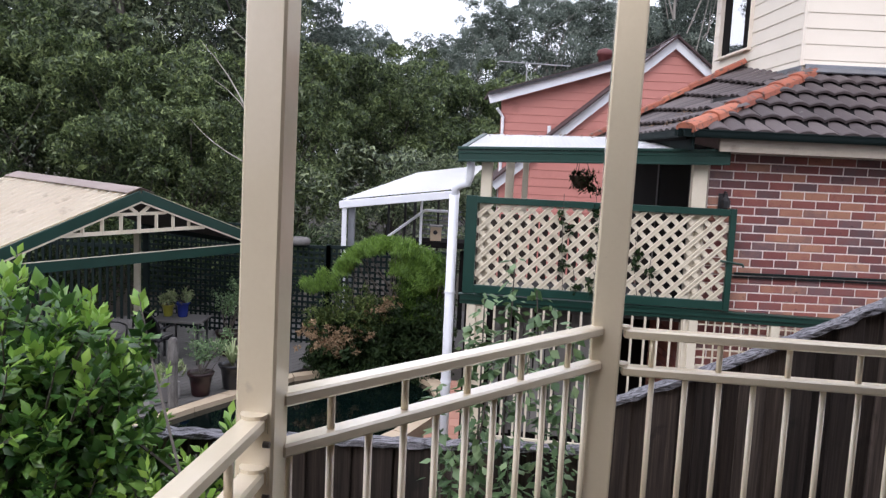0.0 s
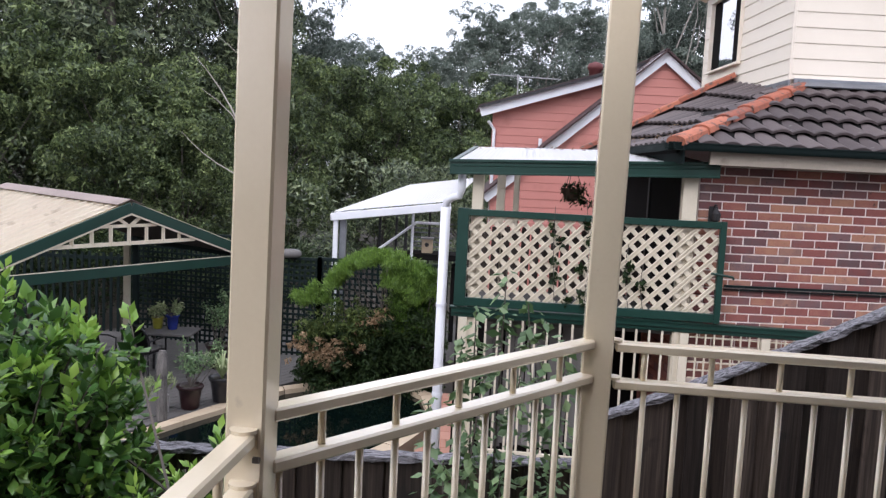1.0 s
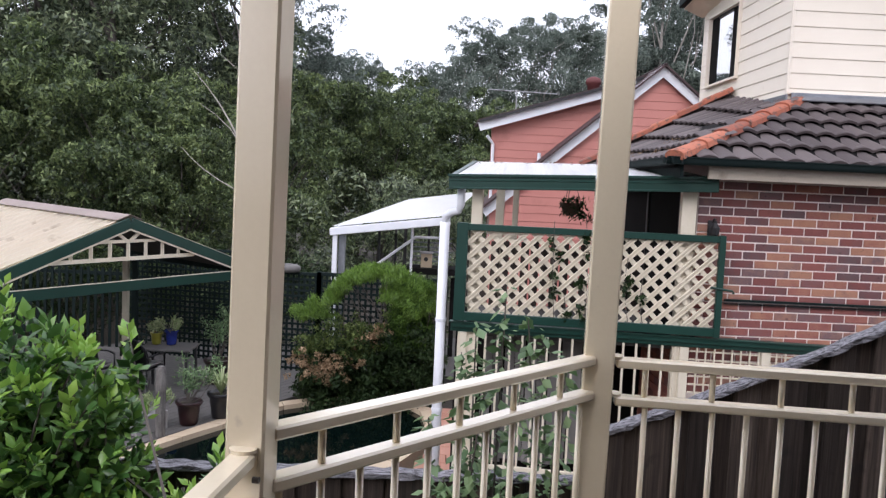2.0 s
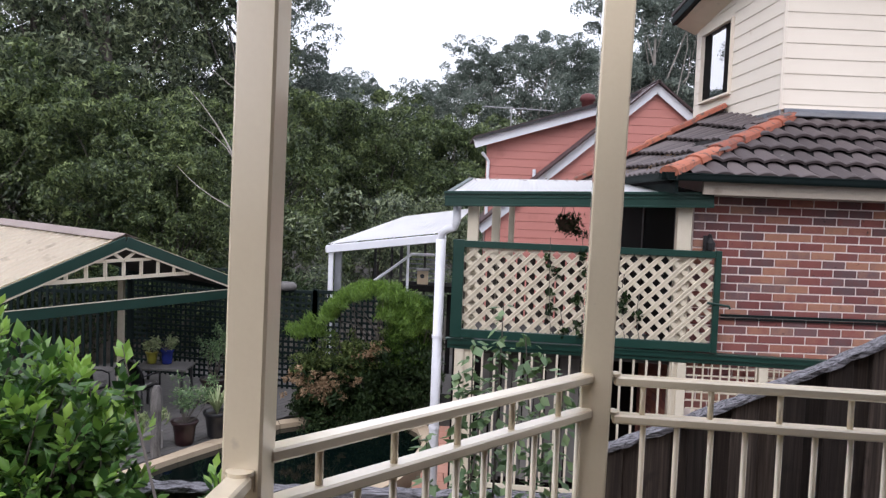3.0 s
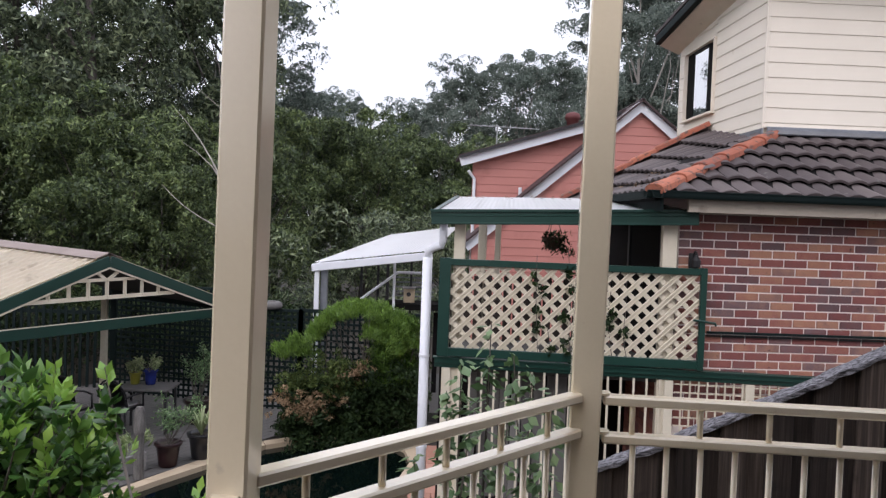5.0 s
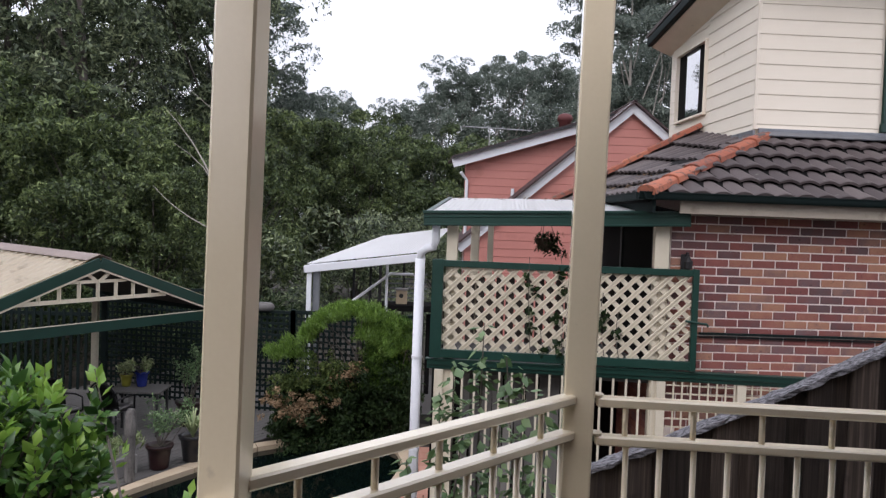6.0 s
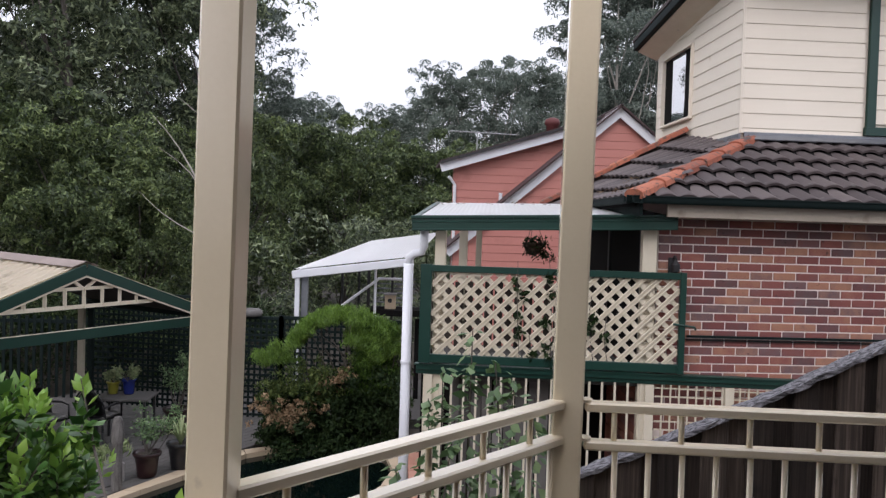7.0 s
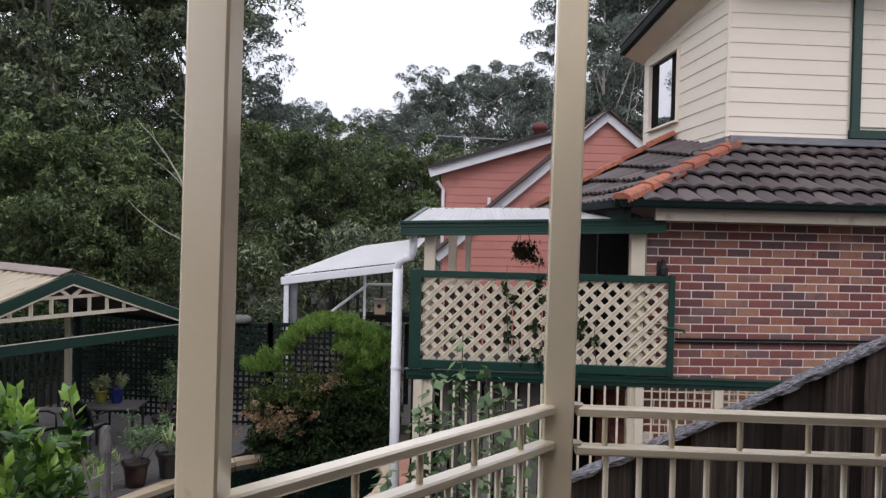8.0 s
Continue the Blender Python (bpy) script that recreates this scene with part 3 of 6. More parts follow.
def build_brick_house():
    h = brick_house
    bm = boxes(((5.5, WALL_Y + 0.13, -0.31), (5.74, 0.25, 3.98)))
    bx = boxes(((2.76, 9.6, -0.31), (0.24, 3.6, 3.98)))
    part("front_wall", bm, MORTAR, h)
    part("side_wall", bx, MORTAR, h)
    # courses on the side wall beside the verandah and beyond the near stretch, joined
    rest = bmesh.new()
    for j in range(46):
        z = 1.645 - COURSE * (j + 0.5)
        for i in range(15):
            y = WALL_Y + 0.2 + LENGTH * (i + 0.5 * (j % 2))
            if y < 11.2:
                box(rest, (2.635, y, z), (0.02, LENGTH - 0.01, COURSE - 0.01))
        x0 = 5.62 if j < 24 else 2.63
        x = 2.63 + LENGTH * (0.5 + 0.5 * (j % 2))
        while x < 8.2:
            if x > x0:
                box(rest, (x, WALL_Y + 0.012, z), (LENGTH - 0.01, 0.02, COURSE - 0.01))
            x += LENGTH
    tagged(part("brickwork", rest, BRICK_FAR, h), kind="stuff")
    # fascia, gutter and soffit
    part("fascia", boxes(((5.53, EAVE_Y + 0.07, 1.735), (5.88, 0.03, 0.17))), BEIGE, h, "beige fascia board, darkened for the shade under the gutter")
    # Side fascia in blackish green, to read as the dark gap below the gutter.
    part("side_fascia", boxes(((EAVE_X + 0.07, 9.35, 1.735), (0.03, 4.27, 0.17))), GREEN_DARK, h)
    part("soffit", boxes(((5.53, 7.445, 1.662), (5.84, 0.33, 0.012)), ((2.49, 9.5, 1.662), (0.29, 3.8, 0.012))), CREAM_OLD, h)
    for name, a, b, side in (("gutter", (EAVE_X - 0.1, EAVE_Y, 1.80), (8.4, EAVE_Y, 1.80), -1), ("gutter", (EAVE_X, EAVE_Y - 0.1, 1.80), (EAVE_X, 11.5, 1.80), -1)):
        g = bmesh.new()
        a, b = Vector(a), Vector(b)
        d = (b - a).normalized()
        n = Vector((d.y, -d.x, 0)) if d.x > 0.5 else Vector((-1, 0, 0))
        prof = [(0.045, -0.030), (-0.045, -0.030), (-0.055, -0.01), (-0.062, 0.025), (-0.070, 0.032), (-0.070, 0.042), (-0.055, 0.042), (-0.045, 0.0), (-0.035, -0.022), (0.035, -0.022), (0.045, 0.035)]
        ra = [g.verts.new(a - n * p[0] + Vector((0, 0, p[1]))) for p in prof]
        rb = [g.verts.new(b - n * p[0] + Vector((0, 0, p[1]))) for p in prof]
        for i in range(len(prof) - 1):
            g.faces.new((ra[i], ra[i + 1], rb[i + 1], rb[i]))
        g.faces.new(ra)
        g.faces.new(rb[::-1])
        bmesh.ops.recalc_face_normals(g, faces=g.faces)
        part(name, g, GREEN_DARK, h, "dark green metal gutter")
    # thin dark rail along the brick wall
    part("wall_rail", bar(bmesh.new(), (2.95, WALL_Y - 0.03, 0.462), (6.5, WALL_Y - 0.03, 0.455), 0.03, 0.022), GREEN_DARK, h, "slim dark metal rail on the brickwork")
    part("wall_rail", bar(bmesh.new(), (2.95, WALL_Y - 0.02, 0.425), (6.5, WALL_Y - 0.02, 0.418), 0.02, 0.010), GREEN_DARK, h)


def tile_mesh(name, w, ln, material):
    """A rolled concrete tile: a wave across, a rounded lip in front."""
    bm = bmesh.new()
    n = 10
    rows = []
    for y, dz in ((0, -0.016), (0.0, 0.010), (0.02, 0.014), (ln, -0.026)):
        row = []
        for i in range(n + 1):
            t = i / n
            wave = 0.031 * math.sin(math.pi * t) ** 0.9 - 0.016
            row.append(bm.verts.new((w * (t - 0.5), y, wave + dz + 0.022)))
        rows.append(row)
    for r0, r1 in zip(rows, rows[1:]):
        for i in range(n):
            bm.faces.new((r0[i], r0[i + 1], r1[i + 1], r1[i]))
    return mesh_of(name, bm, material, False)


def build_roof():
    h = brick_house
    inv = BASE[h].inverted()
    # Near-black deck, so the gaps under the tile lips read as shadow.
    under = bmesh.new()
    prism(under, [(EAVE_X, EAVE_Y, EAVE_Z - 0.02), (8.4, EAVE_Y, EAVE_Z - 0.02), (8.4, UP_Y, UP_Z - 0.02), (UP_X, UP_Y, UP_Z - 0.02)], (0, 0, -0.04))
    part("roof_deck", under, DARK_VOID, h)
    under = bmesh.new()
    prism(under, [(EAVE_X, EAVE_Y, EAVE_Z - 0.06), (UP_X, UP_Y, UP_Z - 0.06), (UP_X, 10.6, UP_Z + 0.10), (EAVE_X, 11.4, EAVE_Z - 0.06)], (0, 0, -0.04))
    part("roof_deck", under, DARK_VOID, h)
    run = math.hypot(UP_Y - EAVE_Y, UP_Z - EAVE_Z)
    pitch = math.degrees(math.atan2(UP_Z - EAVE_Z, UP_Y - EAVE_Y))
    gauge, w = run / 5.0, 0.203
    me = tile_mesh("roof_tile", w, gauge * 1.12, TILE)
    cp, sp = math.cos(radians(pitch)), math.sin(radians(pitch))
    rng = random.Random(9)
    for k in range(5):
        y = EAVE_Y - 0.03 + gauge * k * cp
        z = EAVE_Z - 0.016 + gauge * k * sp
        x = EAVE_X + 0.1
        while x < 6.4:
            if x > EAVE_X + (y - EAVE_Y) * (UP_X - EAVE_X) / (UP_Y - EAVE_Y) + 0.15:
                ob = new("roof_tile", me)
                ob.parent = h
                ob.matrix_basis = inv @ pose(x, y, z + rng.uniform(-0.003, 0.003), pitch - 3.0, 0, rng.uniform(-0.6, 0.6))
            x += w
    pitch2 = math.degrees(math.atan2(UP_Z - EAVE_Z, UP_X - EAVE_X))
    run2 = math.hypot(UP_X - EAVE_X, UP_Z - EAVE_Z)
    gauge2 = run2 / 5.0
    for k in range(5):
        x = EAVE_X - 0.03 + gauge2 * k * math.cos(radians(pitch2))
        z = EAVE_Z - 0.016 + gauge2 * k * math.sin(radians(pitch2))
        y = EAVE_Y + 0.1
        while y < 11.3 - 0.42 * (x - EAVE_X):
            if y > EAVE_Y + (x - EAVE_X) * (UP_Y - EAVE_Y) / (UP_X - EAVE_X) + 0.15:
                ob = new("roof_tile", me)
                ob.parent = h
                ob.matrix_basis = inv @ pose(x, y, z + 0.10 * max(0, y - 9.1) * (x - EAVE_X) + rng.uniform(-0.003, 0.003), math.degrees(math.atan(math.tan(radians(pitch2)) + 0.10 * max(0, y - 9.1))) - 3.0, 0, -90 + rng.uniform(-0.6, 0.6))
            y += w
    # terracotta hip caps
    for a, b, count in (((EAVE_X - 0.02, EAVE_Y - 0.02, EAVE_Z + 0.035), (UP_X + 0.12, UP_Y - 0.03, UP_Z + 0.015), 6), ((EAVE_X - 0.1, 11.30, EAVE_Z + 0.07), (UP_X - 0.05, 10.50, 2.97), 6)):
        a, b = Vector(a), Vector(b)
        d = (b - a) / count
        x = d.normalized()
        y = Vector((0, 0, 1)).cross(x).normalized()
        z = x.cross(y)
        rot = Matrix((x, y, z)).transposed().to_4x4()
        for i in range(count):
            bm = bmesh.new()
            n = 8
            ln = d.length * 1.10
            rings = []
            for s, r in ((0, 0.098), (0.03, 0.102), (ln, 0.082)):
                rings.append([bm.verts.new((s, r * 1.05 * math.cos(t), (r * 0.60 * math.sin(t) if 0 < q < n else -0.03) + (0.012 if s < 0.1 else 0))) for q, t in [(q, math.pi * q / n) for q in range(n + 1)]])
            rings.insert(0, [bm.verts.new((0, 0.9 * v.co.y, 0.86 * v.co.z - 0.012)) for v in rings[0]])
            for r0, r1 in zip(rings, rings[1:]):
                for q in range(n):
                    bm.faces.new((r0[q], r0[q + 1], r1[q + 1], r1[q]))
            bm.faces.new(rings[0])
            bm.transform(Matrix.Translation(a + d * i - Vector((0, 0, 0.04))) @ rot)
            part("hip_cap", bm, TERRACOTTA, h, smooth=False)
    bed = bmesh.new()
    prism(bed, [(EAVE_X - 0.1, 11.30, EAVE_Z + 0.05), (UP_X - 0.05, 10.50, 2.95), (UP_X - 0.05, 10.50, 2.6), (EAVE_X - 0.1, 11.30, EAVE_Z - 0.05)], (0.02, 0.03, 0))
    part("hip_bedding", bed, TILE, h)
    # far slope behind the second hip
    back = bmesh.new()
    prism(back, [(EAVE_X - 0.1, 11.4, EAVE_Z), (UP_X, 10.6, UP_Z + 0.22), (6.0, 10.9, UP_Z + 0.17), (6.0, 13.0, EAVE_Z)], (0, 0, -0.04))
    part("roof_back", back, TILE, h)
    # flashing where the roof meets the upper wall
    part("flashing", boxes(((6.2, UP_Y - 0.03, UP_Z + 0.012), (4.3, 0.02, 0.10)), ((6.2, UP_Y - 0.10, UP_Z - 0.005), (4.2, 0.15, 0.012), Matrix.Rotation(radians(27), 3, "X"))), LEAD, h, "grey lead flashing")
    part("flashing", boxes(((UP_X - 0.03, 9.7, UP_Z - 0.005), (0.02, 1.7, 0.09)), ((UP_X - 0.16, 10.35, UP_Z - 0.03), (0.26, 0.30, 0.012), Matrix.Rotation(radians(-24), 3, "Y"))), LEAD, h)


def weatherboards(parent, a, b, z0, z1, exposure, material, out, name="weatherboard", clip=None):
    """Lapped boards on a wall from a to b in plan; out: the wall's outward normal. clip(z) gives the run's start and end shares."""
    a, b, n = Vector((*a, 0)), Vector((*b, 0)), Vector((*out, 0))
    z = z0
    while z < z1 - 0.01:
        t = min(z + exposure, z1)
        s, e = clip(z, t) if clip else ((0, 1), (0, 1))
        bm = bmesh.new()
        pts = []
        for zz, (lo, hi), proud in ((z - 0.008, s, 0.017), (z, s, 0.018), (t, e, 0.007)):
            pts.append((bm.verts.new(a.lerp(b, lo) + n * proud + Vector((0, 0, zz))), bm.verts.new(a.lerp(b, hi) + n * proud + Vector((0, 0, zz)))))
        back = (bm.verts.new(a.lerp(b, s[0]) + Vector((0, 0, z - 0.012))), bm.verts.new(a.lerp(b, s[1]) + Vector((0, 0, z - 0.012))))
        rows = [back] + pts
        for r0, r1 in zip(rows, rows[1:]):
            bm.faces.new((r0[0], r0[1], r1[1], r1[0]))
        bmesh.ops.remove_doubles(bm, verts=bm.verts, dist=1e-5)
        part(name, bm, material, parent)
        z = t


def build_upper():
    h = brick_house
    top = 4.52
    part("upper_wall", boxes(((6.2, UP_Y + 0.10, 3.6), (4.3, 0.18, 1.9))), SIDING, h)
    # side wall with an opening for its window
    y0, y1, w0, w1, v0, v1 = UP_Y, 11.80, 10.43, 11.54, 3.12, 4.10
    x = UP_X + 0.10
    part("upper_wall", boxes(((x, (y0 + 0.01 + w0) / 2, 3.6), (0.18, w0 - y0 - 0.02, 1.9)), ((x, (w1 + y1) / 2, 3.6), (0.18, y1 - w1, 1.9)), ((x, (w0 + w1) / 2, (2.65 + v0) / 2), (0.18, w1 - w0, v0 - 2.65)), ((x, (w0 + w1) / 2, (v1 + 4.55) / 2), (0.18, w1 - w0, 4.55 - v1))), SIDING, h)
    part("back_wall", boxes(((6.2, y1 + 0.1, 3.6), (4.3, 0.18, 1.9)), ((8.3, 10.4, 3.6), (0.18, 3.0, 1.9))), SIDING, h)
    weatherboards(h, (UP_X + 0.01, UP_Y), (5.50, UP_Y), 2.715, 2.7765, 0.1755, SIDING, (0, -1))
    weatherboards(h, (UP_X, 11.80), (UP_X, y0 + 0.01), 2.69, 2.7765, 0.1755, SIDING, (-1, 0))
    weatherboards(h, (UP_X + 0.01, UP_Y), (5.50, UP_Y), 2.7765, top, 0.1755, SIDING, (0, -1))
    weatherboards(h, (5.66, UP_Y), (8.3, UP_Y), 2.7765 + 0.1, top, 0.1755, SIDING, (0, -1))
    weatherboards(h, (UP_X, w0 - 0.025), (UP_X, y0 + 0.01), 2.7765, top, 0.1755, SIDING, (-1, 0))
    weatherboards(h, (UP_X, w1 + 0.025), (UP_X, w0 - 0.025), 2.7765, v0 - 0.03, 0.172, SIDING, (-1, 0))
    weatherboards(h, (UP_X, w1 + 0.025), (UP_X, w0 - 0.025), v1 + 0.03, top, 0.172, SIDING, (-1, 0))
    weatherboards(h, (UP_X, y1), (UP_X, w1 + 0.025), 2.7765, top, 0.172, SIDING, (-1, 0))
    part("corner_bead", boxes(((UP_X - 0.012, UP_Y - 0.012, 3.6), (0.035, 0.035, 1.8)), bevel=0.004), SIDING, h)
    # dark green corner trim with a ledge on the front
    part("trim", boxes(((5.585, UP_Y - 0.035, 3.65), (0.108, 0.05, 1.78)), ((7.0, UP_Y - 0.04, 2.775), (2.97, 0.06, 0.10)), bevel=0.004), GREEN, h, "dark green painted trim")
    yc, zc = (w0 + w1) / 2, (v0 + v1) / 2
    frame_bm = boxes(((UP_X - 0.02, yc, v0 - 0.015), (0.10, w1 - w0 + 0.06, 0.03)), ((UP_X - 0.015, yc, v1 + 0.012), (0.08, w1 - w0 + 0.05, 0.025)), ((UP_X - 0.015, w0 - 0.012, zc), (0.08, 0.025, v1 - v0)), ((UP_X - 0.015, w1 + 0.012, zc), (0.08, 0.025, v1 - v0)), bevel=0.003)
    wf = part("window", frame_bm, SIDING, h, "side window with dark sliding sashes")
    g0, g1 = 10.74, 11.27
    # Near-black panels stand for the dark room behind the open sides.
    for a0, a1 in ((w0, g0), (g1, w1)):
        part("sash", boxes(((UP_X + 0.012, (a0 + a1) / 2, zc), (0.02, a1 - a0, v1 - v0)), bevel=0.004), DARK_VOID, wf, "near-black panel for the dark open side of the window")
    for zz in (v0 + 0.02, v1 - 0.02):
        part("sash_rail", boxes(((UP_X + 0.008, (g0 + g1) / 2, zz), (0.03, g1 - g0, 0.04))), BLACK_METAL, wf)
    part("pane", boxes(((UP_X + 0.012, (g0 + g1) / 2, zc), (0.006, g1 - g0, v1 - v0 - 0.06))), PANE, wf)
    # eaves of the upper roof rake up towards the front
    so = bmesh.new()
    prism(so, [(3.72, 11.98, 4.34), (4.02, 11.98, 4.215), (4.02, 8.4, 4.58), (3.72, 8.4, 4.74)], (0, 0, 0.015))
    part("eave_soffit", so, CREAM_OLD, h)
    part("eave_soffit", boxes(((6.2, 8.65, 4.60), (4.4, 0.5, 0.02))), CREAM_OLD, h)
    part("eave_gutter", bar(bmesh.new(), (3.685, 12.0, 4.415), (3.685, 8.3, 4.825), 0.09, 0.13, bevel=0.012), GREEN_DARK, h, "dark green eave gutter")
    ur = bmesh.new()
    prism(ur, [(3.64, 8.3, 4.90), (8.6, 8.3, 5.6), (8.6, 12.05, 5.2), (3.64, 12.05, 4.49)], (0, 0, 0.05))
    part("upper_roof", ur, TILE, h)


build_brick_house()
build_roof()
build_upper()


# ---- the verandah beside the brick house ----
def vy(x):
    return 7.50 + (2.93 - x) * 0.15


VROT = Matrix.Rotation(math.atan(-0.15), 3, "Z")
verandah = thing("verandah", (1.5, 8.3, -2.3), "raised verandah with dark green trim and cream posts", "verandah")


def vbar(bm, x0, x1, z0, z1, h, t, off=0.0, bevel=0.004):
    return bar(bm, (x0, vy(x0) + off, z0), (x1, vy(x1) + off, z1), t, h, bevel=bevel)


def build_verandah():
    v = verandah
    # roof: fascia gutter, sheet
    f = bmesh.new()
    vbar(f, 0.155, 2.735, 1.516, 1.598, 0.125, 0.05, -0.16)
    fg = part("front_gutter", f, GREEN, v, "dark green metal front gutter")
    part("gutter_lip", vbar(bmesh.new(), 0.145, 2.745, 1.581, 1.663, 0.03, 0.075, -0.165), GREEN, fg)
    part("gutter_bead", vbar(bmesh.new(), 0.155, 2.735, 1.454, 1.536, 0.022, 0.062, -0.163), GREEN, fg)
    part("gutter_bead", vbar(bmesh.new(), 0.155, 2.735, 1.531, 1.613, 0.012, 0.056, -0.163), GREEN, fg)
    s = bmesh.new()
    bar(s, (0.175, vy(0.2) - 0.14, 1.526), (0.50, 9.42, 1.745), 0.05, 0.11)
    part("side_gutter", s, GREEN, v)
    sheet = bmesh.new()
    n = 50
    rows = []
    for yy, rise in ((0.0, 0.0), (0.5, 0.5), (1.0, 1.0)):
        row = []
        for i in range(n * 2 + 1):
            t = i / (n * 2)
            x = 0.20 + 2.52 * t + 0.32 * yy * (1 - t)
            y = vy(0.20 + 2.52 * t) - 0.14 + 1.75 * yy
            z = 1.573 + 0.08 * t + 0.22 * rise * (1 - 0.2 * t) + 0.0012 * (1 if i % 2 else -1)
            row.append(sheet.verts.new((x, y, z)))
        rows.append(row)
    for r0, r1 in zip(rows, rows[1:]):
        for i in range(n * 2):
            sheet.faces.new((r0[i], r0[i + 1], r1[i + 1], r1[i]))
    bmesh.ops.solidify(sheet, geom=sheet.faces[:], thickness=0.006)
    part("roof_sheet", sheet, ROOF_WHITE, v, "white corrugated roof sheet")
    # posts
    for x, y, w, z1 in ((0.46, vy(0.46) + 0.03, 0.11, 1.50), (2.53, vy(2.53) + 0.03, 0.14, 1.57), (0.83, 9.45, 0.10, 1.66), (1.02, 9.45, 0.07, 1.66)):
        part("post", boxes(((x, y, (z1 - 2.3) / 2), (w, w, z1 + 2.3), VROT), bevel=0.004), CREAM_OLD, v)
    # floor and edge beam
    fl = bmesh.new()
    slab(fl, [(0.44, vy(0.44) + 0.02), (2.62, vy(2.62) + 0.02), (2.62, 9.6), (0.62, 9.6)], -0.06, 0.02)
    part("floor_slab", fl, DECKING, v)
    b = bmesh.new()
    vbar(b, 0.24, 4.6, 0.055, 0.055, 0.05, 0.06, -0.06)
    vbar(b, 0.24, 4.6, 0.010, 0.010, 0.045, 0.045, -0.045)
    vbar(b, 0.22, 4.6, 0.088, 0.088, 0.016, 0.09, -0.06)
    part("edge_beam", b, GREEN, v, "dark green edge beam")
    # lower screen of upright bars
    for x in (0.36, 0.50, 2.56, 3.33):
        y = vy(x) - 0.03
        part("screen_post", boxes(((x, y, -1.17), (0.09 if x != 0.5 else 0.05, 0.07, 2.3)), bevel=0.004), CREAM_OLD, v)
    x = 0.60
    while x < 4.3:
        y = vy(x) - 0.05
        if min(abs(x - p) for p in (2.56, 3.33)) > 0.06:
            part("upright_bar", boxes(((x, y, -0.72), (0.020 if x < 2.5 else 0.013, 0.018, 1.42))), CREAM_OLD, v)
        x += 0.125 if x < 2.5 else 0.083
    # beyond the verandah the screen is a square mesh
    for k in range(9):
        part("level_bar", vbar(bmesh.new(), 2.62, 4.3, -0.055 - 0.083 * k, -0.055 - 0.083 * k, 0.012, 0.014, -0.036, 0), CREAM_OLD, v)
    r = bmesh.new()
    vbar(r, 0.4, 4.2, -1.42, -1.42, 0.05, 0.03, -0.05)
    part("screen_rail", r, CREAM_OLD, v)
    # pickets behind the bars; further back a black sheet stands for shade
    x = 0.66
    prng = random.Random(2)
    while x < 1.62:
        part("picket", boxes(((x, vy(x) + 0.35, -0.75 + prng.uniform(-0.03, 0.03)), (0.105, 0.02, 1.45), Matrix.Rotation(prng.uniform(-0.03, 0.03), 3, "Y"))), PALING_MID, v)
        x += 0.118
    # stained balustrade boards along the far side
    x = 0.42
    while x < 2.5:
        part("balustrade_board", boxes(((x, 9.36, 0.44 + prng.uniform(-0.01, 0.01)), (0.10, 0.02, 0.80)), bevel=0.003), LINING, v)
        x += 0.122
    # Near-black sheet: the shade below the verandah floor, put into the colour.
    part("shade_sheet", boxes(((1.5, 9.3, -1.1), (2.3, 0.1, 2.2))), DARK_VOID, v)


build_verandah()


def build_lattice():
    lat = thing("lattice_screen", (1.63, vy(1.63), 0.1), "cream diagonal lattice screen in a dark green frame", "lattice screen")
    x0, x1, z0, z1 = 0.292, 2.858, 0.115, 1.10
    for name, items in (("frame_top", (x0, x1, z1 - 0.03, 0.065)), ("frame_bottom", (x0, x1, z0 + 0.04, 0.085))):
        bm = bmesh.new()
        vbar(bm, items[0], items[1], items[2], items[2], items[3], 0.06, -0.09)
        part(name, bm, GREEN, lat)
    for x, w in ((x0 - 0.005, 0.115), (x1 - 0.025, 0.06)):
        part("frame_side", boxes(((x + (0.03 if w > 0.1 else 0), vy(x) - 0.092, (z0 + z1) / 2), (w, 0.07, z1 - z0 + 0.02), VROT), bevel=0.004), GREEN, lat)
    ax, bx, az, bz = x0 + 0.08, x1 - 0.045, z0 + 0.075, z1 - 0.055
    pitch, w = 0.150, 0.047
    h = bz - az
    for sign, off in ((1, -0.078), (-1, -0.066)):
        c = ax - h
        while c < bx + h:
            # a slat rises from (c, az) to (c + h, bz); clip it to the frame
            lo, hi = max(0, (ax - c) / h), min(1, (bx - c) / h)
            if hi - lo > 0.03:
                p0, p1 = c + h * lo, c + h * hi
                q0, q1 = az + h * lo, az + h * hi
                if sign < 0:
                    q0, q1 = bz - h * lo, bz - h * hi
                bm = bmesh.new()
                up = (0, -1, 0)
                a = Vector((p0, vy(p0) + off, q0))
                b = Vector((p1, vy(p1) + off, q1))
                bar(bm, a, b, w, 0.010, up=up, bevel=0.002)
                if sign > 0:
                    side = (b - a).normalized().cross(Vector((0, -1, 0)))
                    for sgn in (-0.34, 0.34):
                        o = side * (w * sgn) + Vector((0, -0.010, 0))
                        bar(bm, a + o, b + o, 0.011, 0.012, up=up)
                part("slat", bm, CREAM_OLD, lat)
            c += pitch
    return lat


build_lattice()


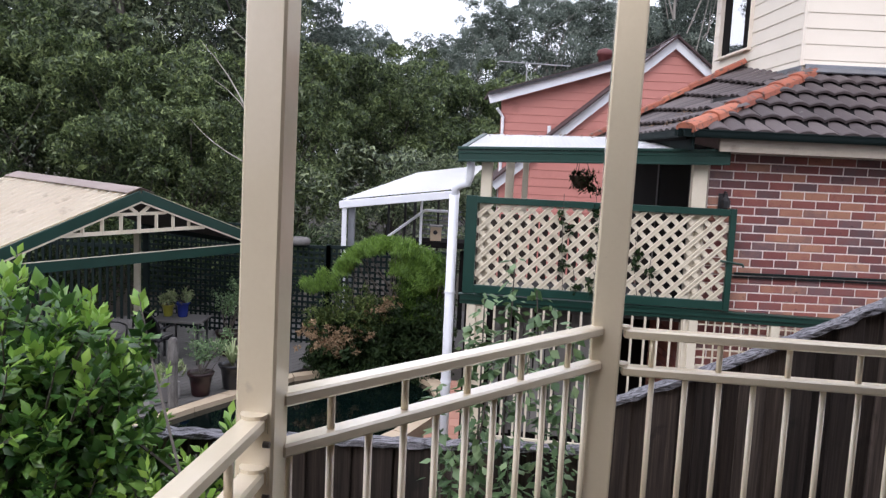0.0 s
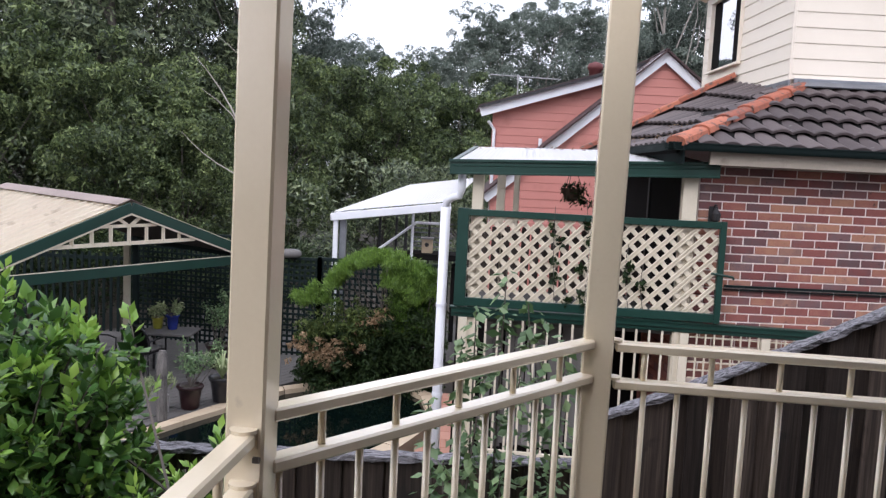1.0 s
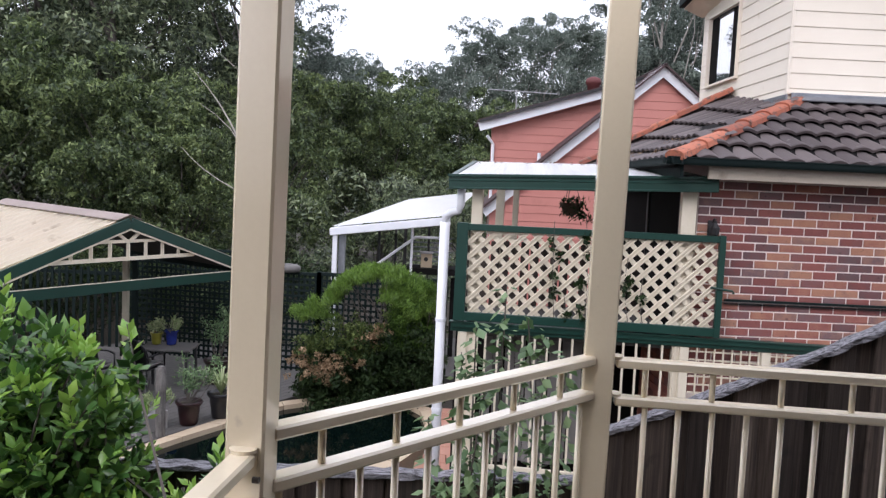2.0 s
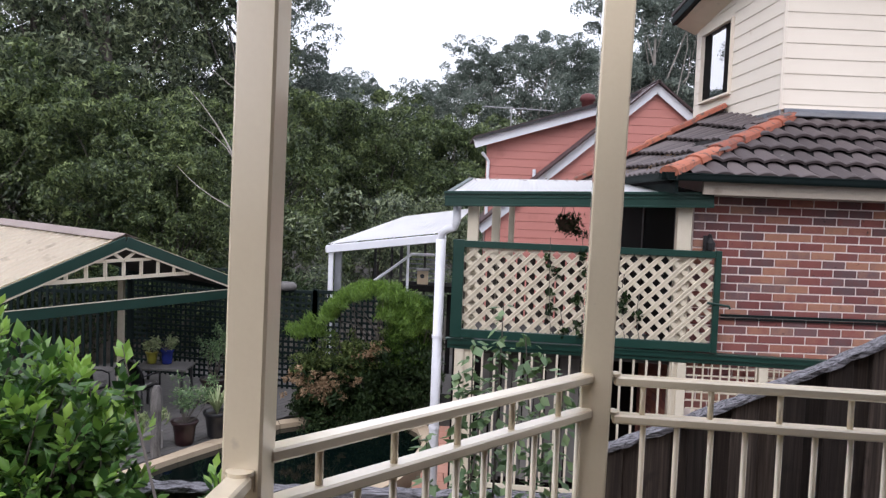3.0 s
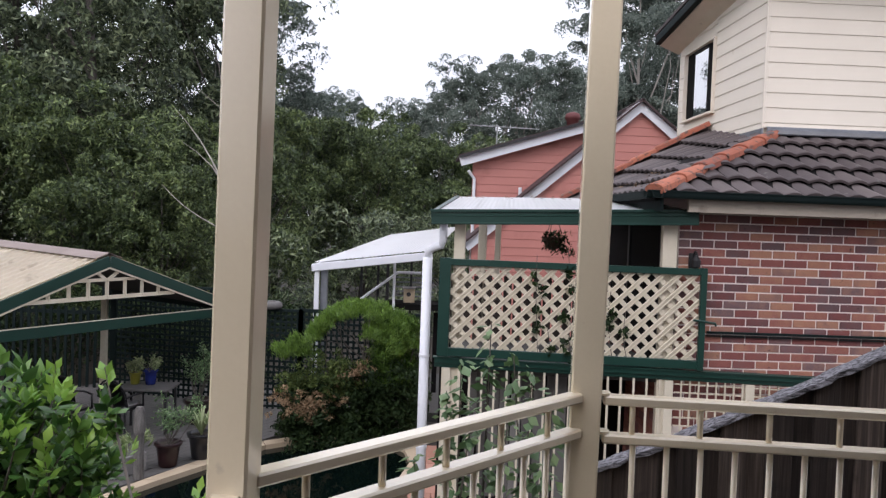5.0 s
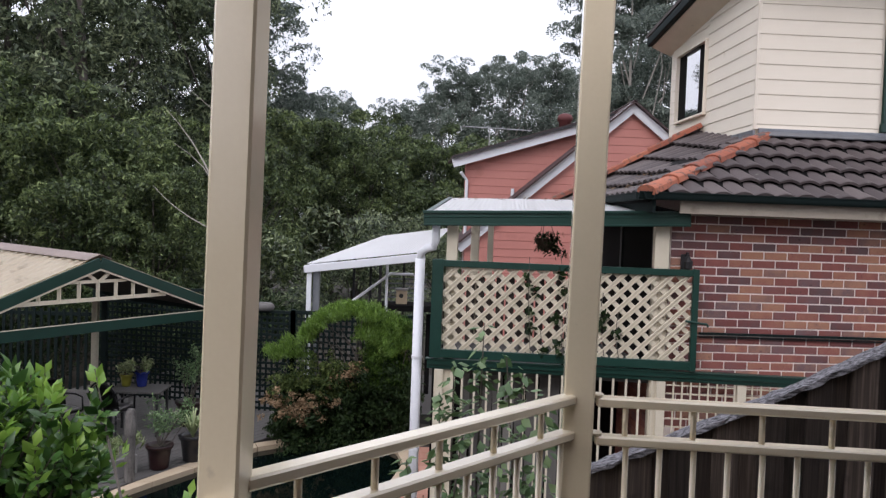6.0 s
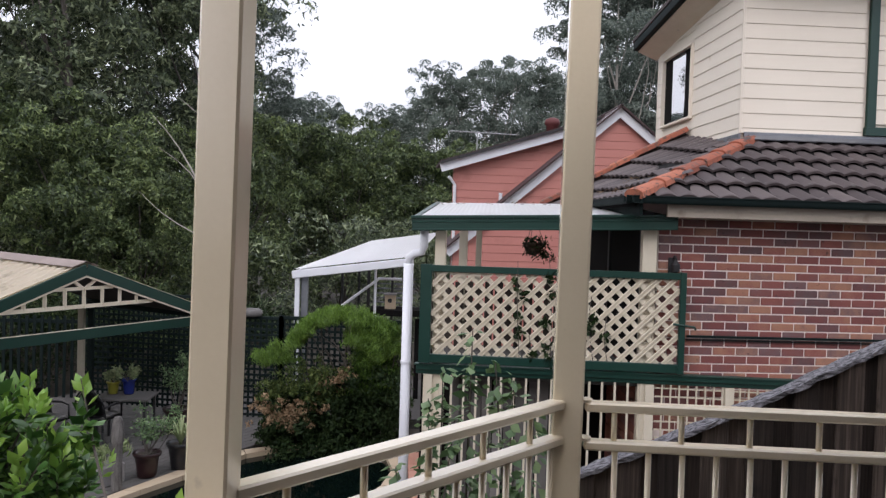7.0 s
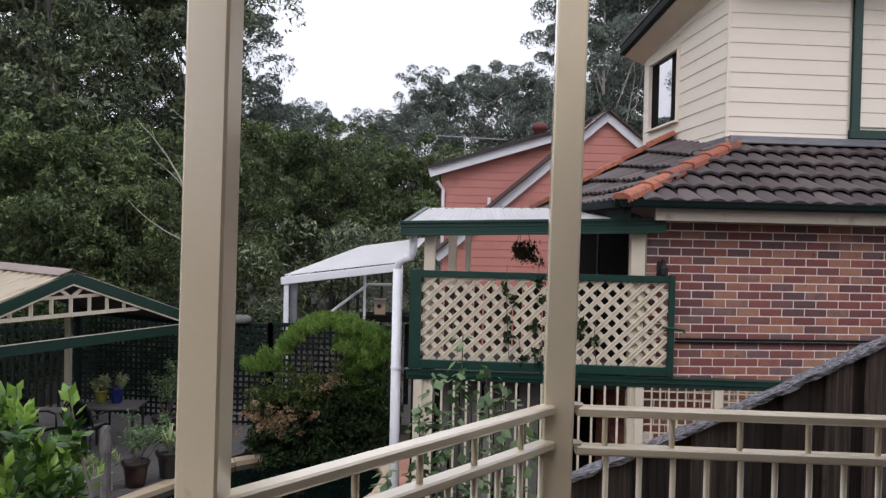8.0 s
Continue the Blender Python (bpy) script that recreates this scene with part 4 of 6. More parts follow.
def build_downpipe():
    p = thing("downpipe", (0.13, 8.05, YARD - 0.2), "white plastic downpipe with an elbow under the verandah gutter", "downpipe")
    part("pipe", tube(bmesh.new(), [(0.135, 7.98, -2.3), (0.135, 7.98, 1.10)], 0.052, 16), WHITE, p, smooth=True)
    pts = [(0.135, 7.98, 1.05), (0.14, 7.97, 1.16), (0.20, 7.93, 1.21), (0.265, 7.88, 1.23), (0.285, 7.86, 1.29), (0.285, 7.86, 1.50)]
    part("elbow", tube(bmesh.new(), pts, 0.042, 14), WHITE, p, smooth=True)
    for z in (0.06, -0.9):
        part("clip", tube(bmesh.new(), [(0.135, 7.98, z), (0.135, 7.98, z + 0.03)], 0.058, 16), WHITE, p)


build_downpipe()


# ---- pink house behind ----
def build_pink_house():
    h = thing("pink_house", (3.5, 18, -2.0), "pink weatherboard house with white barge boards", "house")
    Y = 17.0
    eave, slope = (1.0, 2.87), 0.312
    top = lambda x: eave[1] + (x - eave[0]) * slope
    wall = bmesh.new()
    prism(wall, [(1.23, Y, -2.3), (4.6, Y, -2.3), (4.5, Y, top(4.5)), (1.23, Y, top(1.23))], (0, 0.2, 0))
    part("rear_wall", wall, PINK, h)

    def clip_rear(z, t):
        f = lambda q: (0.0, 1.0) if q <= top(1.23) else (min(0.99, (eave[0] + (q - eave[1]) / slope - 1.23) / 3.27), 1.0)
        return f(z), f(t)
    weatherboards(h, (1.23, Y), (4.5, Y), 0.6, top(4.5) - 0.05, 0.175, PINK, (0, -1), clip=clip_rear)
    b = bmesh.new()
    bar(b, (0.93, Y - 0.25, top(0.93) - 0.05), (4.4, Y - 0.25, top(4.4) - 0.05), 0.03, 0.19)
    part("barge_board", b, WHITE, h)
    r = bmesh.new()
    prism(r, [(0.90, Y - 0.32, top(0.9) + 0.05), (4.5, Y - 0.32, top(4.5) + 0.05), (4.5, Y + 1.2, top(4.5) + 0.05), (0.90, Y + 1.2, top(0.9) + 0.05)], (0, 0, 0.06))
    part("rear_roof", r, ROOF_DARK, h, "maroon roof")
    part("rear_edge", bar(bmesh.new(), (0.92, Y - 0.33, top(0.92) + 0.06), (4.4, Y - 0.33, top(4.4) + 0.06), 0.06, 0.05), GLAZE_BLACK, h)
    # the forward gable
    F = 16.2
    ax, az = 4.66, 4.09
    sl, sr = 0.86, 0.80
    g = bmesh.new()
    lx, rx = 1.2, 6.9
    prism(g, [(lx, F, az - sl * (ax - lx)), (ax, F, az), (rx, F, az - sr * (rx - ax)), (rx, F, -2.3), (lx, F, -2.3)], (0, 0.2, 0))
    part("gable_wall", g, PINK, h)

    def clip_gable(z, t):
        f = lambda q: (max(0.0, (ax - (az - q) / sl - lx) / (rx - lx)), min(1.0, (ax + (az - q) / sr - lx) / (rx - lx)))
        return f(z), f(t)
    weatherboards(h, (lx, F), (rx, F), -0.4, az - 0.02, 0.175, PINK, (0, -1), clip=clip_gable)
    for sx, s, ln in ((-1, sl, 3.6), (1, sr, 2.3)):
        bb = bmesh.new()
        bar(bb, (ax, F - 0.12, az - 0.03), (ax + sx * ln, F - 0.12, az - 0.03 - s * ln), 0.03, 0.20)
        part("barge_board", bb, WHITE, h)
        rr = bmesh.new()
        bar(rr, (ax - sx * 0.03, F + 1.0, az + 0.10), (ax + sx * (ln + 0.05), F + 1.0, az + 0.10 - s * (ln + 0.05)), 2.5, 0.035)
        part("gable_roof", rr, ROOF_DARK, h)
    part("apex_board", prism(bmesh.new(), [(ax - 0.22, F - 0.138, az - 0.10 - 0.22 * sl), (ax, F - 0.138, az + 0.085), (ax + 0.22, F - 0.138, az - 0.10 - 0.22 * sr), (ax, F - 0.138, az - 0.14)], (0, 0.025, 0)), WHITE, h)
    part("downpipe", tube(bmesh.new(), [(2.28, Y - 0.08, -2), (2.28, Y - 0.08, 2.3)], 0.04, 10), WHITE, h)
    part("downpipe", tube(bmesh.new(), [(1.26, Y - 0.06, -2), (1.26, Y - 0.06, 2.45), (1.12, Y - 0.15, 2.62)], 0.035, 10), WHITE, h)
    part("roof_vent", lathe(bmesh.new(), [(0.12, -0.3), (0.14, 0.03), (0.17, 0.05), (0.18, 0.11), (0.15, 0.18), (0.05, 0.22)], (3.52, Y + 0.6, 3.88), 16), RED_CAP, h, smooth=True)
    # television aerial
    a = thing("aerial", (1.78, Y + 0.5, 3.0), "thin grey television aerial on the roof", "aerial")
    part("mast", tube(bmesh.new(), [(1.78, Y + 0.5, 3.0), (1.78, Y + 0.5, 3.72)], 0.014, 6), GALV, a)
    part("boom", tube(bmesh.new(), [(1.15, Y + 0.5, 3.70), (2.75, Y + 0.5, 3.66)], 0.012, 6), GALV, a)
    for i in range(7):
        x = 1.2 + 0.25 * i
        part("element", tube(bmesh.new(), [(x, Y + 0.3, 3.70), (x, Y + 0.75, 3.70)], 0.006, 5), GALV, a)


build_pink_house()


def build_patio():
    """The white-roofed patio against the pink house."""
    p = thing("patio_roof", (-0.6, 16.2, -2.2), "white sloping patio roof on slim posts", "patio roof")
    fl, fr, br, bl = Vector((-1.97, 15.0, 0.58)), Vector((0.35, 14.8, 0.90)), Vector((1.0, 17.8, 1.37)), Vector((-0.57, 18.0, 1.12))
    sh = bmesh.new()
    n = 60
    rows = []
    for t in (0, 0.35, 0.7, 1.0):
        row = []
        for i in range(n + 1):
            s = i / n
            q = fl.lerp(fr, s).lerp(bl.lerp(br, s), t)
            row.append(sh.verts.new(q + Vector((0, 0, 0.02 + 0.006 * (1 if i % 2 else -1)))))
        rows.append(row)
    for r0, r1 in zip(rows, rows[1:]):
        for i in range(n):
            sh.faces.new((r0[i], r0[i + 1], r1[i + 1], r1[i]))
    bmesh.ops.solidify(sh, geom=sh.faces[:], thickness=0.01)
    part("roof_sheet", sh, ROOF_WHITE, p)
    f = bmesh.new()
    bar(f, fl + Vector((0, -0.04, -0.08)), fr + Vector((0, -0.04, -0.08)), 0.05, 0.15, bevel=0.01)
    part("front_gutter", f, WHITE, p)
    f = bmesh.new()
    bar(f, fl + Vector((0, 0, -0.09)), bl + Vector((0, 0, -0.09)), 0.05, 0.12)
    part("side_beam", f, WHITE, p)
    for x, y, w, m in ((-1.88, 15.02, 0.09, WHITE), (-1.75, 15.15, 0.13, LEAD), (-0.6, 17.9, 0.07, BLACK_METAL)):
        part("post", boxes(((x, y, -0.82), (w, w, 2.7)), bevel=0.005), m, p)
    part("floor_slab", slab(bmesh.new(), [(-2.2, 14.5), (1.2, 14.4), (1.2, 18.2), (-2.2, 18.2)], -2.4, -2.14), DECKING, p, "grey weathered patio floor")
    for x in (-1.1, -0.75, -0.4, -0.05):
        part("screen_bar", boxes(((x, 16.3, -0.7), (0.05, 0.05, 2.8))), BLACK_METAL, p)
    st = thing("stair_rail", (-0.6, 16.0, -2.2), "white metal stair handrail under the patio", "stair rail")
    part("handrail", tube(bmesh.new(), [(-1.15, 15.6, -0.22), (-0.32, 15.6, 0.42), (0.15, 15.6, 0.42)], 0.03, 8), WHITE, st)
    part("newel", tube(bmesh.new(), [(-0.39, 15.6, -2.2), (-0.39, 15.6, 0.72)], 0.028, 8), WHITE, st)
    part("landing", boxes(((0.0, 16.0, -0.28), (1.1, 0.8, 0.12))), DARK_VOID, st)
    part("leg", boxes(((0.5, 16.2, -1.4), (0.1, 0.1, 1.9)), ((-0.5, 16.2, -1.4), (0.1, 0.1, 1.9))), DARK_VOID, st)
    for i in range(7):
        part("slat", boxes(((0.0, 16.6, -0.25 + 0.1 * i), (0.9, 0.02, 0.03))), LEAD, st)
    nb = thing("nest_box", (-0.08, 15.9, -0.22), "small pale wooden nest box with a round hole", "nest box")
    nest = part("body", boxes(((-0.08, 15.9, -0.07), (0.23, 0.20, 0.29)), bevel=0.01), COPING, nb)
    part("lid", boxes(((-0.08, 15.88, 0.09), (0.27, 0.26, 0.03))), STONE_GREY, nest)
    part("hole", tube(bmesh.new(), [(-0.09, 15.792, -0.04), (-0.09, 15.80, -0.04)], 0.045, 14), BLACK_METAL, nest)


build_patio()


# ---- gazebo ----
GU, GV = Vector((0.53, 0.848, 0)), Vector((-0.848, 0.53, 0))
GA = Vector((-4.477, 11.26, 0))
G_HALF, G_TOP, G_EAVE, G_DEEP = 2.42, 0.785, -0.06, 3.1


def gp(s, d, z):
    """A place in the gazebo: s along its gable, d back from it."""
    return GA + GU * s + GV * d + Vector((0, 0, z))


def build_gazebo():
    g = thing("gazebo", (GA.x, GA.y, YARD), "gable-roofed gazebo with cream corrugated roof and dark green trim", "gazebo")
    slope = (G_TOP - G_EAVE) / G_HALF
    rise = 0.09
    for sgn, name in ((-1, "roof_slope"), (1, "roof_slope")):
        bm = bmesh.new()
        n = 72
        rows = []
        for t in (0.0, 0.5, 1.0):
            row = []
            for i in range(n + 1):
                d = -0.10 + (G_DEEP + 0.1) * i / n
                row.append(bm.verts.new(gp(sgn * (G_HALF + 0.12) * t, d, G_TOP + 0.03 - slope * (G_HALF + 0.12) * t + rise * d / G_DEEP + (0.026 if i % 4 in (0, 1) else -0.030))))
            rows.append(row)
        for r0, r1 in zip(rows, rows[1:]):
            for i in range(n):
                bm.faces.new((r0[i], r0[i + 1], r1[i + 1], r1[i]))
        bmesh.ops.solidify(bm, geom=bm.faces[:], thickness=0.008)
        part(name, bm, ROOF_CREAM, g, "cream corrugated steel roof slope")
        lining = bmesh.new()
        w = G_HALF + 0.05
        prism(lining, [gp(0, -0.05, G_TOP - 0.06), gp(0, G_DEEP - 0.05, G_TOP - 0.06 + rise), gp(sgn * w, G_DEEP - 0.05, G_TOP - 0.06 + rise - slope * w), gp(sgn * w, -0.05, G_TOP - 0.06 - slope * w)], (0, 0, -0.02))
        part("roof_lining", lining, LINING, g, "dark brown timber roof lining")
        barge = bmesh.new()
        bar(barge, gp(0, -0.13, G_TOP - 0.045), gp(sgn * (G_HALF + 0.14), -0.13, G_TOP - 0.045 - slope * (G_HALF + 0.14)), 0.03, 0.155, bevel=0.005)
        part("barge_board", barge, GREEN, g, "dark green barge board")
        lip = bmesh.new()
        bar(lip, gp(0, -0.12, G_TOP - 0.142), gp(sgn * (G_HALF + 0.1), -0.12, G_TOP - 0.142 - slope * (G_HALF + 0.1)), 0.03, 0.025)
        part("barge_trim", lip, CREAM_OLD, g)
    ridge = bmesh.new()
    for sgn in (-1, 1):
        prism(ridge, [gp(0, -0.12, G_TOP + 0.07), gp(0, G_DEEP, G_TOP + 0.07 + rise), gp(sgn * 0.22, G_DEEP, G_TOP + 0.07 + rise - slope * 0.22), gp(sgn * 0.22, -0.12, G_TOP + 0.07 - slope * 0.22)], (0, 0, 0.006))
    part("ridge_cap", ridge, ROOF_RIDGE, g, "faded brown ridge capping")
    beam = bmesh.new()
    bar(beam, gp(-G_HALF - 0.1, -0.06, -0.185), gp(G_HALF + 0.1, -0.06, -0.185), 0.06, 0.15, bevel=0.005)
    part("tie_beam", beam, GREEN, g, "dark green tie beam")
    bar_top = bmesh.new()
    bar(bar_top, gp(-G_HALF - 0.1, -0.085, -0.108), gp(G_HALF + 0.1, -0.085, -0.108), 0.018, 0.012)
    part("beam_trim", bar_top, CREAM_OLD, g, "pale top edge of the tie beam")
    # cream fretwork in the gable
    def stick(a, b, w=0.045):
        bm = bmesh.new()
        bar(bm, gp(a[0], -0.08, a[1]), gp(b[0], -0.08, b[1]), 0.03, w)
        part("fretwork_bar", bm, CREAM_OLD, g)
    zb, zt = 0.215, 0.47
    under = lambda s: G_TOP - 0.15 - slope * abs(s)
    wide = (G_TOP - 0.15 - zb) / slope
    stick((-wide, zb), (wide, zb), 0.055)
    hw = (G_TOP - 0.15 - zt) / slope
    stick((-hw, zt), (hw, zt), 0.045)
    for i in range(-3, 4):
        s = i * 0.30
        stick((s, zb), (s, min(zt, under(s))))
    stick((-0.02, zt), (-0.17, under(0.17)))
    stick((0.02, zt), (0.17, under(0.17)))
    # posts at the back and sides
    for s, d in ((1.8, 2.4), (G_HALF - 0.05, 0.05), (-G_HALF + 0.05, 0.05), (-G_HALF + 0.05, 2.9), (G_HALF - 0.05, 2.9)):
        q = gp(s, d, 0)
        m = CREAM_OLD if s < 2 else GREEN_DARK
        part("post", boxes(((q.x, q.y, (YARD - 0.1) / 2), (0.10, 0.10, -YARD - 0.1)), bevel=0.004), m, g)
    for sgn in (-1, 1):
        part("side_plate", bar(bmesh.new(), gp(sgn * G_HALF, 0, -0.12), gp(sgn * G_HALF, G_DEEP, -0.10), 0.06, 0.12), GREEN_DARK, g)


build_gazebo()


def grid_fence(name, a, b, z0, z1, label, step=0.105, w=0.042, cap=True):
    """A square-lattice screen of upright and level slats."""
    a, b = Vector((*a, 0)), Vector((*b, 0))
    d = b - a
    ln = d.length
    u = d / ln
    n = Vector((u.y, -u.x, 0))
    f = thing(name, (*((a + b) / 2).xy, z0), label, "lattice fence", "dark lattice fences")
    s = step / 2
    while s < ln:
        q = a + u * s
        bm = bmesh.new()
        bar(bm, q + Vector((0, 0, z0)), q + Vector((0, 0, z1)), w, 0.010, up=n)
        part("upright_slat", bm, GREEN_DARK, f)
        s += step
    z = z0 + step / 2
    while z < z1:
        bm = bmesh.new()
        bar(bm, a + n * 0.012 + Vector((0, 0, z)), b + n * 0.012 + Vector((0, 0, z)), 0.010, w)
        part("level_slat", bm, GREEN_DARK, f)
        z += step
    if cap:
        bm = bmesh.new()
        bar(bm, a + Vector((0, 0, z1 + 0.02)), b + Vector((0, 0, z1 + 0.02)), 0.06, 0.05)
        part("top_rail", bm, GREEN_DARK, f)
        k = max(1, int(ln / 1.8))
        for i in range(k + 1):
            q = a + u * (ln * i / k)
            part("fence_post", boxes(((q.x, q.y, (z0 + z1) / 2), (0.08, 0.08, z1 - z0 + 0.12))), GREEN_DARK, f)
    return f


grid_fence("lattice_fence", (-6.05, 15.3), (-3.10, 14.6), YARD, 0.02, "dark green square lattice screen under the gazebo")
grid_fence("lattice_fence", (-3.0, 14.3), (-2.05, 14.2), YARD, -0.28, "dark green square lattice fence beside the shrub")
grid_fence("lattice_fence", (-2.05, 14.2), (0.3, 13.9), YARD, -0.26, "dark green square lattice fence behind the shrub")


def far_palings():
    # Blackish green palings: the shade under the gazebo is put into their colour.
    f = thing("paling_fence", (-9, 15.6, -2.3), "upright paling fence behind the gazebo, near-black for the shade there", "fence", "boundary fences")
    x = -14.0
    k = 0
    while x < -6.1:
        y = 15.6 - 0.05 * (x + 6)
        part("paling", boxes(((x, y, -1.40), (0.055, 0.025, 1.80 + 0.03 * (k % 3)))), GREEN_DARK, f)
        x += 0.15
        k += 1
    part("fence_rail", boxes(((-10, 15.85, -0.62), (8, 0.05, 0.07))), GREEN_DARK, f)


far_palings()


# ---- trees ----
def limb_path(rng, a, b, bend, n=5):
    a, b = np.array(a, float), np.array(b, float)
    out = []
    off = rng.normal(size=3) * bend * np.linalg.norm(b - a)
    for i in range(n):
        t = i / (n - 1)
        out.append(tuple(a + (b - a) * t + off * math.sin(math.pi * t)))
    return out


def build_tree(name, height, spread, fork, clumps, cards, size, leaf, bark, seed, label, lean=0.0, clump_r=(0.75, 1.5), trunk_r=0.2, open_crown=0.5, low=0.35):
    """A tree at the origin: a tapered trunk, limbs to each clump, a crown of many small leaf sprays."""
    rng = np.random.default_rng(seed)
    t = thing(name, (0, 0, 0), label, "tree", "woodland trees")
    bm = bmesh.new()
    top = (lean * height, 0.0, height * 0.86)
    path = limb_path(rng, (0, 0, -0.3), top, 0.04, 8)
    tube(bm, path, [trunk_r * (1 - 0.85 * i / 7) for i in range(8)], 9)
    pts, outs = [], []
    for k in range(clumps):
        f = low + (1 - low) * rng.uniform() ** 0.85
        a = rng.uniform(0, math.tau)
        r = spread * (0.08 + 0.92 * rng.uniform() ** 0.7) * (1 - open_crown * abs(f - 0.62) / 0.4 * 0.6)
        c = np.array([lean * height * f + r * math.cos(a), r * math.sin(a), height * f])
        cr = rng.uniform(*clump_r) * (0.8 if f > 0.9 else 1)
        s = min(0.95, max(fork, f - 0.28 * rng.uniform(0.4, 1.0)))
        base = np.array(path[int(s * 7 * 0.95)])
        if k % 3 == 0:
            tube(bm, limb_path(rng, base, c, 0.10, 4), [trunk_r * 0.24, trunk_r * 0.17, trunk_r * 0.09, 0.010], 5, False)
        sub = rng.integers(3, 6)
        for q in range(sub):
            cc = c + rng.normal(size=3) * cr * np.array([0.60, 0.60, 0.55])
            a, b = pad_points(rng, cc, cr * rng.uniform(0.40, 0.72), max(6, cards // sub))
            pts.append(a)
            outs.append(b)
    part("trunk", bm, bark, t, "", True, True)
    ob = new("crown", card_mesh("crown", np.concatenate(pts), size, rng, leaf, np.concatenate(outs)))
    ob.parent = t
    return t


def plant(master, items):
    """Copies of a tree at (x, y, scale, turn); the master takes the first place."""
    for i, (x, y, s, turn) in enumerate(items):
        m = Matrix.Translation((x, y, ground_height(x, y))) @ Matrix.Rotation(radians(turn), 4, "Z") @ Matrix.Diagonal((s, s, s, 1))
        if i == 0:
            master.matrix_basis = m
            first = master
        else:
            c = copy_thing(first, Matrix.Identity(4))
            c.matrix_basis = m


broad = build_tree("gum_tree", 15, 4.2, 0.15, 64, 1300, 0.185, LEAF_GUM, BARK, 3, "tall eucalypt with dense dark green crown", clump_r=(0.9, 1.6), trunk_r=0.24, low=0.16)
plant(broad, [(-10.5, 24, 1.0, 0), (-14.5, 26, 1.05, 120), (-7.8, 27, 0.95, 75), (-15.5, 36, 1.1, 310)])
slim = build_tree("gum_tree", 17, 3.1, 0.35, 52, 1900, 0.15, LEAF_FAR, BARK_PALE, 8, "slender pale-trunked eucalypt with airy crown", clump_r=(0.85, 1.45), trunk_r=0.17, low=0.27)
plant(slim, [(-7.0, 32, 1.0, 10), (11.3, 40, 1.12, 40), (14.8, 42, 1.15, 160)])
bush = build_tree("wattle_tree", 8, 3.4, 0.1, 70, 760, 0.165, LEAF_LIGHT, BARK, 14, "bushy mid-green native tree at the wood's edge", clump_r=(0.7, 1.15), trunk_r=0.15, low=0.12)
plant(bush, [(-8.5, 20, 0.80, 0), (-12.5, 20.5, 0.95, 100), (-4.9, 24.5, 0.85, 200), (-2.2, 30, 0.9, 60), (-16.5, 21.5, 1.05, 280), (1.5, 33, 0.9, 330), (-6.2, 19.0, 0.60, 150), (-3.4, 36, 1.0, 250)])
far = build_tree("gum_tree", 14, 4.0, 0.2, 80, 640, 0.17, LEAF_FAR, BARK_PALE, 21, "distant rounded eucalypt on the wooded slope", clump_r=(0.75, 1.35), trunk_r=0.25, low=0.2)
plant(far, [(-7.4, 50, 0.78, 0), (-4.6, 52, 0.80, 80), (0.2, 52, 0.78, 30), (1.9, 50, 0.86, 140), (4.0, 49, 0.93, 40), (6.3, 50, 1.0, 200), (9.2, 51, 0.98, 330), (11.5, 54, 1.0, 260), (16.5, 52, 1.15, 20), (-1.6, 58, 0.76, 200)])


def build_bare_tree():
    """A leafless sapling whose pale limbs sweep out of the shade."""
    rng = np.random.default_rng(63)
    t = thing("bare_sapling", (-4.05, 17.7, -2.3), "leafless sapling with thin pale sweeping limbs", "tree")
    part("trunk", tube(bmesh.new(), limb_path(rng, (-4.05, 17.7, -2.3), (-4.15, 17.7, 1.7), 0.02, 6), [0.07, 0.06, 0.055, 0.05, 0.045, 0.04], 8), BARK_PALE, t, smooth=True)
    for a, b, r in (((-4.15, 17.7, 1.6), (-5.55, 17.75, 3.85), 0.028), ((-4.14, 17.7, 1.3), (-5.35, 17.6, 3.1), 0.020), ((-4.15, 17.7, 1.7), (-5.05, 17.9, 4.3), 0.024), ((-4.12, 17.7, 1.0), (-5.75, 17.6, 2.1), 0.018), ((-4.15, 17.7, 1.7), (-4.6, 17.8, 4.9), 0.024)):
        p = limb_path(rng, a, b, 0.07, 6)
        part("limb", tube(bmesh.new(), p, [r, r * 0.9, r * 0.75, r * 0.6, r * 0.4, r * 0.2], 6, False), BARK_PALE, t, smooth=True)


build_bare_tree()


